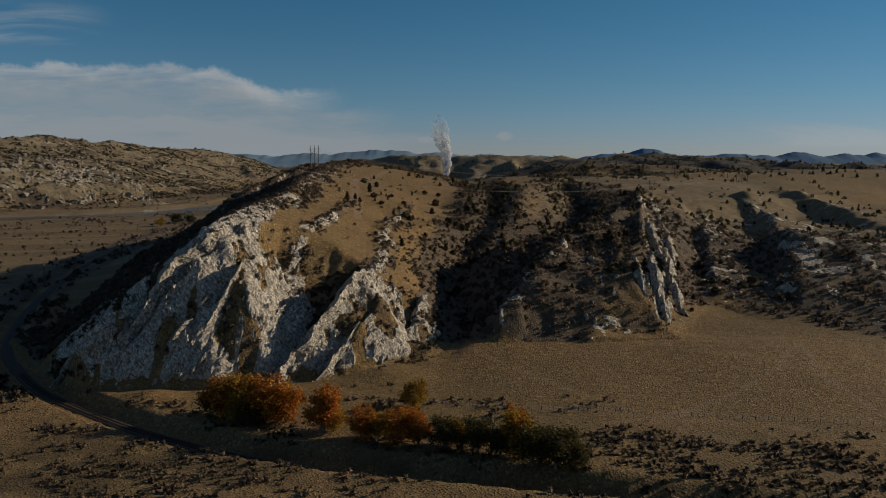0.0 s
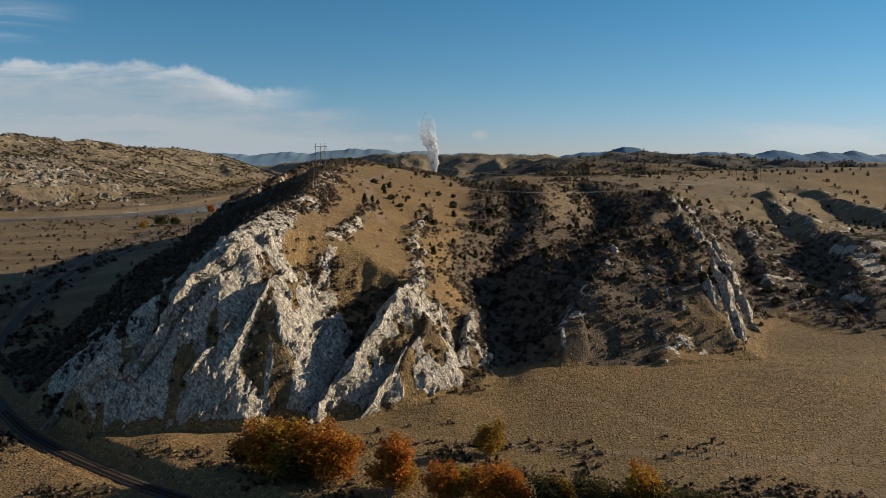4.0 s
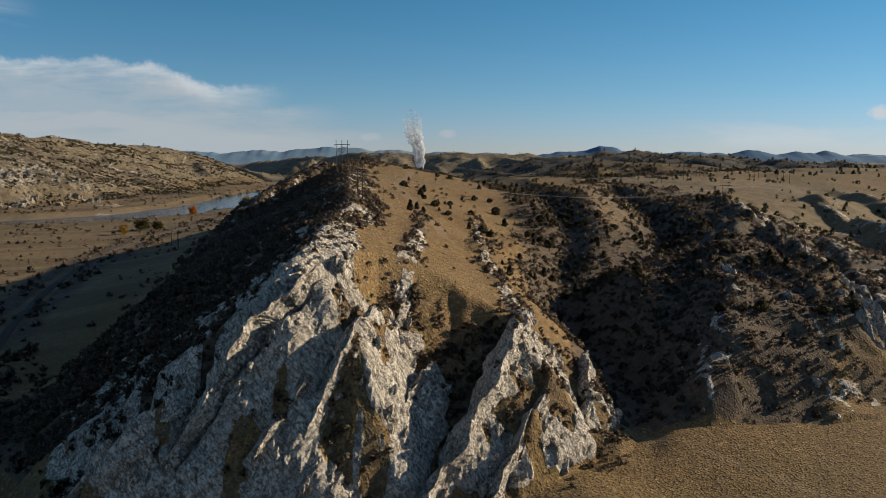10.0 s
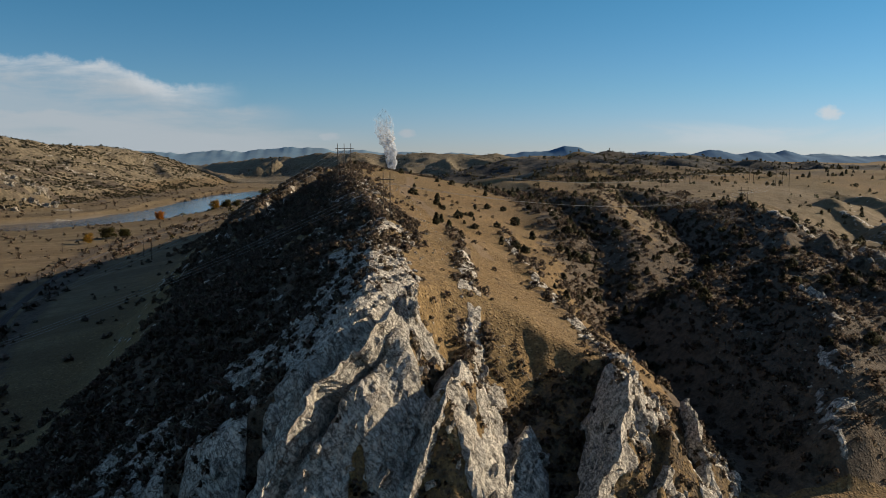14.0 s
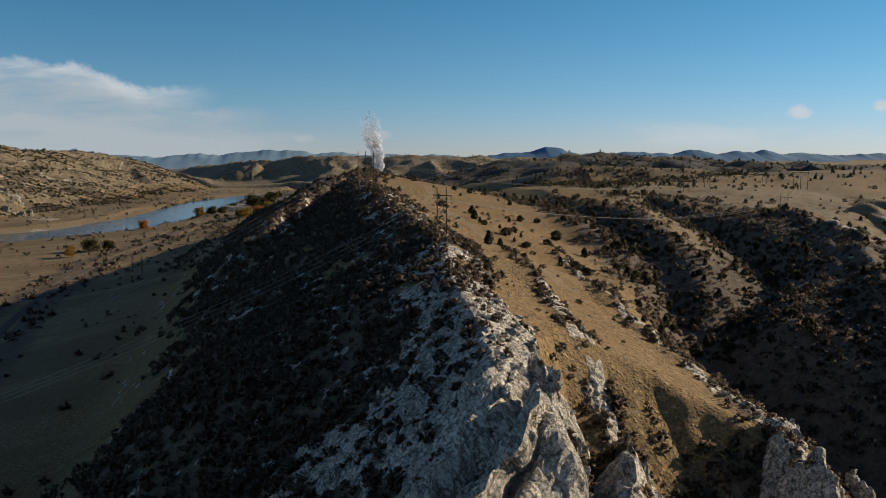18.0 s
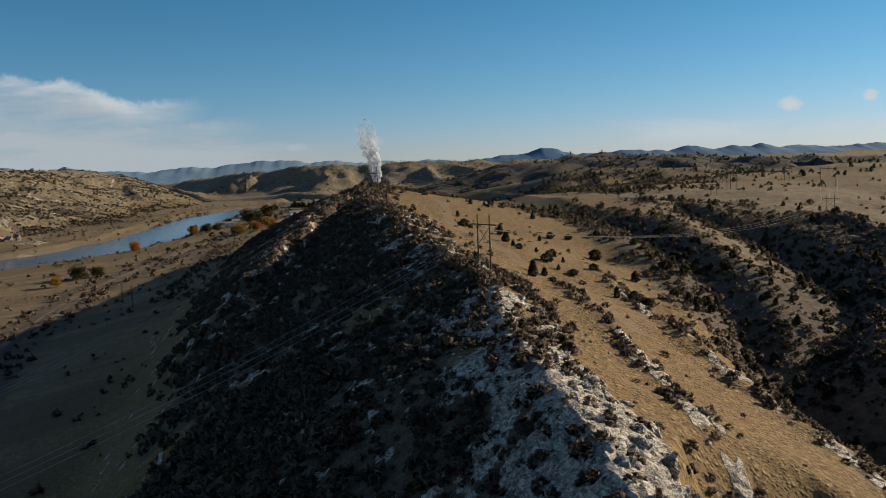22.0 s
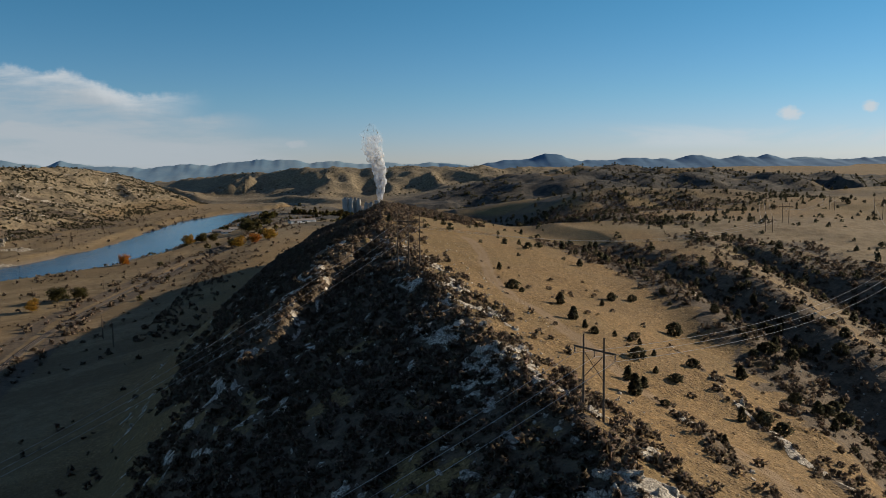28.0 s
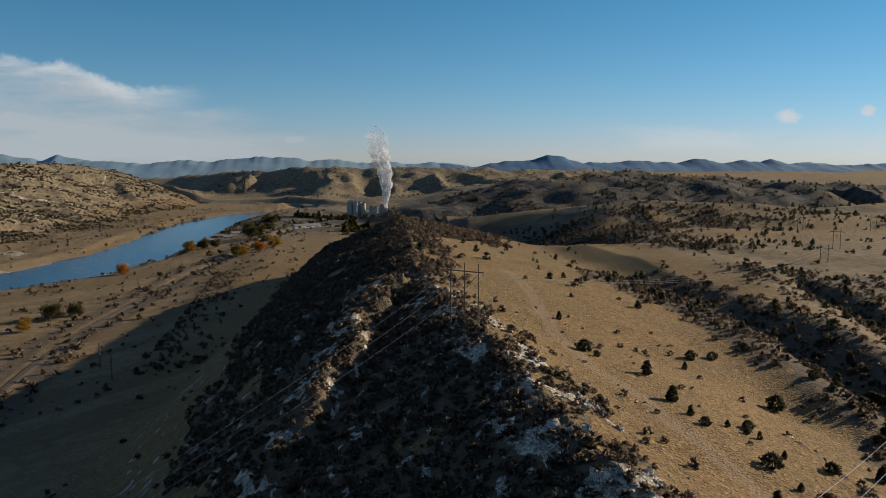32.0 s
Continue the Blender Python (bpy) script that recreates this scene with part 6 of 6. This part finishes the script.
def build_outcrops():
    # the fins of the front: crest, then the lengths of the lit face and of the bed plane
    front = "limestone fins of the front"
    for i, (pts, lit, bed) in enumerate((
            ([(-150, 288, 12), (-142, 285.5, 22), (-135, 284, 31), (-130, 283, 36.5), (-127, 284.5, 36)], 8, 7),
            ([(-137, 284, 13), (-130, 282, 22), (-124.5, 281.5, 29.5), (-121.5, 284, 29)], 7, 7),
            ([(-124, 279, 22), (-116, 283, 36), (-107, 289, 54), (-99, 295, 64.5), (-91.5, 302, 70), (-87, 312, 72)], 17, 9),
            ([(-106, 276, 17), (-101, 279.5, 27), (-97, 282, 36), (-94.5, 285, 39.5), (-92.5, 288, 38)], 11, 10),
            ([(-96, 279, 22), (-90, 284, 34), (-84, 289, 46), (-79, 295, 58), (-76, 301, 61), (-72, 312, 61)], 17, 12),
            ([(-88, 277, 12), (-78, 283, 21), (-70, 290, 30), (-64, 299, 40), (-60, 309, 44)], 12, 10),
            ([(-70, 277, 12), (-59, 284, 23), (-49, 293, 34), (-41, 304, 46), (-35, 315, 53.5), (-31, 326, 54)], 17, 12),
            ([(-52, 281, 12), (-44, 287, 20), (-36, 296, 31), (-29, 307, 39)], 10, 9),
            ([(-20, 308, 19), (-13, 321, 29), (-9, 334, 36), (-8, 346, 39.5)], 7, 6))):
        rock_fin("pale grey limestone fin with steep broken beds", front, pts, lit, bed, (0.45, 0.6, -0.66), (-0.62, 0.3, -0.72), 400 + 20 * i)
    # upright beds in the wall of the eastern hill
    for i, (pts, lit) in enumerate((
            ([(98, 337, 18), (95, 348, 34), (92, 362, 50), (92, 372, 53), (97, 395, 55)], 7),
            ([(104, 338, 18), (102, 350, 32), (100, 364, 47), (102, 376, 53), (108, 400, 54)], 9),
            ([(116, 368, 29), (113, 382, 42), (116, 398, 49), (122, 425, 53)], 9),
            ([(112, 392, 50), (118, 430, 57), (126, 470, 60), (134, 510, 63)], 6),
            ([(128, 425, 46), (134, 460, 53), (142, 500, 58), (150, 545, 62)], 6),
            ([(66, 330, 21), (66, 336, 29), (69, 346, 33)], 6), ([(24, 326, 22), (24, 331, 33), (28, 340, 39)], 6),
            ([(146, 409, 19), (150, 418, 28), (156, 440, 32)], 6), ([(56, 374, 50), (60, 392, 58), (65, 412, 60)], 5))):
        rock_fin("grey limestone rib running down the eastern hillside", "limestone ribs of the eastern hill", [(x, y, z - 2.5) for x, y, z in pts], 0.8 * lit, 4, (0.5, 0.1, -0.85), (-0.7, 0.1, -0.7), 700 + 20 * i, 0.7, 3.2)
    meshes = [mesh_from("block", *crag_template(i), M_STONE) for i in range(12)]
    r = np.random.default_rng(77)
    # the front: blocks lean with the steep beds
    n = 5200
    x, y = r.uniform(-150, -2, n), r.uniform(264, 340, n)
    sh = land(x, y)
    e = 0.6
    slope = np.hypot(land(x + e, y)[0] - sh[0], land(x, y + e)[0] - sh[0]) / e
    ok = (r.uniform(0, 1, n) < 0.6 * sh[1] * np.clip(slope, 0.15, 2.0)) & (sh[0] > 15)
    x, y, z = x[ok], y[ok], sh[0][ok]
    tops = np.array([pts[2][:2] for pts, _ in FINS])
    which = np.argmin((x[:, None] - tops[:, 0]) ** 2 + (y[:, None] - tops[:, 1]) ** 2, 1)
    for w in range(len(FINS)):
        mine = np.where(which == w)[0][:34]
        if len(mine) < 3:
            continue
        cx, cy = float(x[mine].mean()), float(y[mine].mean())
        cz = float(z[mine].min())
        root = empty("rock_outcrop", pose(cx, cy, cz), label="pale grey limestone fin with steep broken beds", category="rock outcrop", group="limestone fins of the front")
        for i in mine:
            axis_z = Vector((0.30 + r.normal(0, 0.09), 0.48 + r.normal(0, 0.12), 0.82)).normalized()
            turn = Vector((0, 0, 1)).rotation_difference(axis_z).to_matrix().to_4x4()
            s = 0.7 + 1.1 * r.uniform() ** 2
            ob = part("block", meshes[int(r.integers(12))], M_STONE, root)
            ob.matrix_basis = Matrix.Translation((x[i] - cx, y[i] - cy, z[i] - cz - 0.3 * s)) @ turn @ Matrix.Rotation(r.normal(0.45, 0.35), 4, "Z") @ Matrix.Diagonal((s * r.uniform(0.7, 1.1), s * r.uniform(1.3, 2.0), s * r.uniform(1.4, 2.5), 1))
    # ribs of rock down the eastern hillside
    for pts in RIBS[:5]:
        n = 900
        x, y = r.uniform(60, 290, n), r.uniform(325, 700, n)
        d, _, a, _ = line(x, y, pts)
        sh = land(x, y)
        ok = (d < 5.5) & (a > 2.5) & (r.uniform(0, 1, n) < 0.8)
        x, y, z = x[ok][:70], y[ok][:70], sh[0][ok][:70]
        if len(x) < 3:
            continue
        cx, cy, cz = float(x.mean()), float(y.mean()), float(z.min())
        root = empty("rock_outcrop", pose(cx, cy, cz), label="grey limestone rib running down the eastern hillside", category="rock outcrop", group="limestone ribs of the eastern hill")
        for i in range(len(x)):
            s = 0.6 + 1.0 * r.uniform() ** 2
            ob = part("block", meshes[int(r.integers(12))], M_STONE, root)
            ob.matrix_basis = Matrix.Translation((x[i] - cx, y[i] - cy, z[i] - cz)) @ Matrix.Rotation(r.normal(-0.25, 0.12), 4, "Y") @ Matrix.Rotation(r.normal(0.2, 0.3), 4, "Z") @ Matrix.Diagonal((s * r.uniform(0.6, 1.0), s * r.uniform(1.0, 2.0), s * r.uniform(1.0, 2.2), 1))
    # the crest: low ledges along the ridge
    n = 3600
    x, y = r.uniform(-125, -62, n), r.uniform(304, 540, n)
    sh, hog = land(x, y), line(x, y, HOGBACK)
    ok = (r.uniform(0, 1, n) < 0.6 * sh[1] * step(hog[0], 26, 8)) & (sh[0] > 40)
    x, y, z = x[ok], y[ok], sh[0][ok]
    for w in range(12):
        mine = np.where(np.clip((y - 304) / 20, 0, 11).astype(int) == w)[0][:42]
        if len(mine) < 3:
            continue
        cx, cy, cz = float(x[mine].mean()), float(y[mine].mean()), float(z[mine].min())
        root = empty("rock_outcrop", pose(cx, cy, cz), label="low weathered limestone ledges along the crest", category="rock outcrop", group="limestone ledges of the crest")
        for i in mine:
            s = 0.6 + 1.3 * r.uniform() ** 2
            ob = part("block", meshes[int(r.integers(12))], M_STONE, root)
            ob.matrix_basis = Matrix.Translation((x[i] - cx, y[i] - cy, z[i] - cz - 0.25 * s)) @ Matrix.Rotation(r.normal(-0.35, 0.15), 4, "Y") @ Matrix.Rotation(r.normal(0.2, 0.3), 4, "Z") @ Matrix.Diagonal((s * r.uniform(0.9, 1.4), s * r.uniform(1.1, 2.2), s * r.uniform(0.5, 0.9), 1))


def build_cliff():
    """The bare grey cliffs above the far bank of the river."""
    meshes = [mesh_from("block", *crag_template(40 + i, 2), M_CLIFF) for i in range(8)]
    r = np.random.default_rng(91)
    n = 4200
    x, y = r.uniform(-1000, -450, n), r.uniform(1060, 1620, n)
    sh = land(x, y)
    ok = (r.uniform(0, 1, n) < 0.85 * step(sh[0], 16, 24) * step(sh[0], 108 + 16 * vnoise(x / 60, y / 60, 92), 78) * step(fbm(x / 45, y / 45, 3, 93), -0.3, 0.3))
    x, y, z = x[ok], y[ok], sh[0][ok]
    which = np.clip(((x + 960) / 62), 0, 7).astype(int)
    for w in range(8):
        mine = np.where(which == w)[0][:62]
        if len(mine) < 3:
            continue
        cx, cy, cz = float(x[mine].mean()), float(y[mine].mean()), float(z[mine].min())
        root = empty("cliff", pose(cx, cy, cz), label="grey limestone cliff with upright cracks above the river", category="cliff", group="cliffs above the river")
        for i in mine:
            s = 3.0 + 4.0 * r.uniform() ** 2
            ob = part("block", meshes[int(r.integers(8))], M_CLIFF, root)
            ob.matrix_basis = Matrix.Translation((x[i] - cx, y[i] - cy, z[i] - cz - 0.2 * s)) @ Matrix.Rotation(r.normal(0, 0.15), 4, "X") @ Matrix.Rotation(r.normal(0.25, 0.12), 4, "Y") @ Matrix.Rotation(r.uniform(0, 6.28), 4, "Z") @ Matrix.Diagonal((s * r.uniform(0.8, 1.3), s * r.uniform(0.8, 1.5), s * r.uniform(0.9, 1.9), 1))


build_works()
build_power()
build_fence()
build_railway()
build_stones()

build_outcrops()
build_cliff()
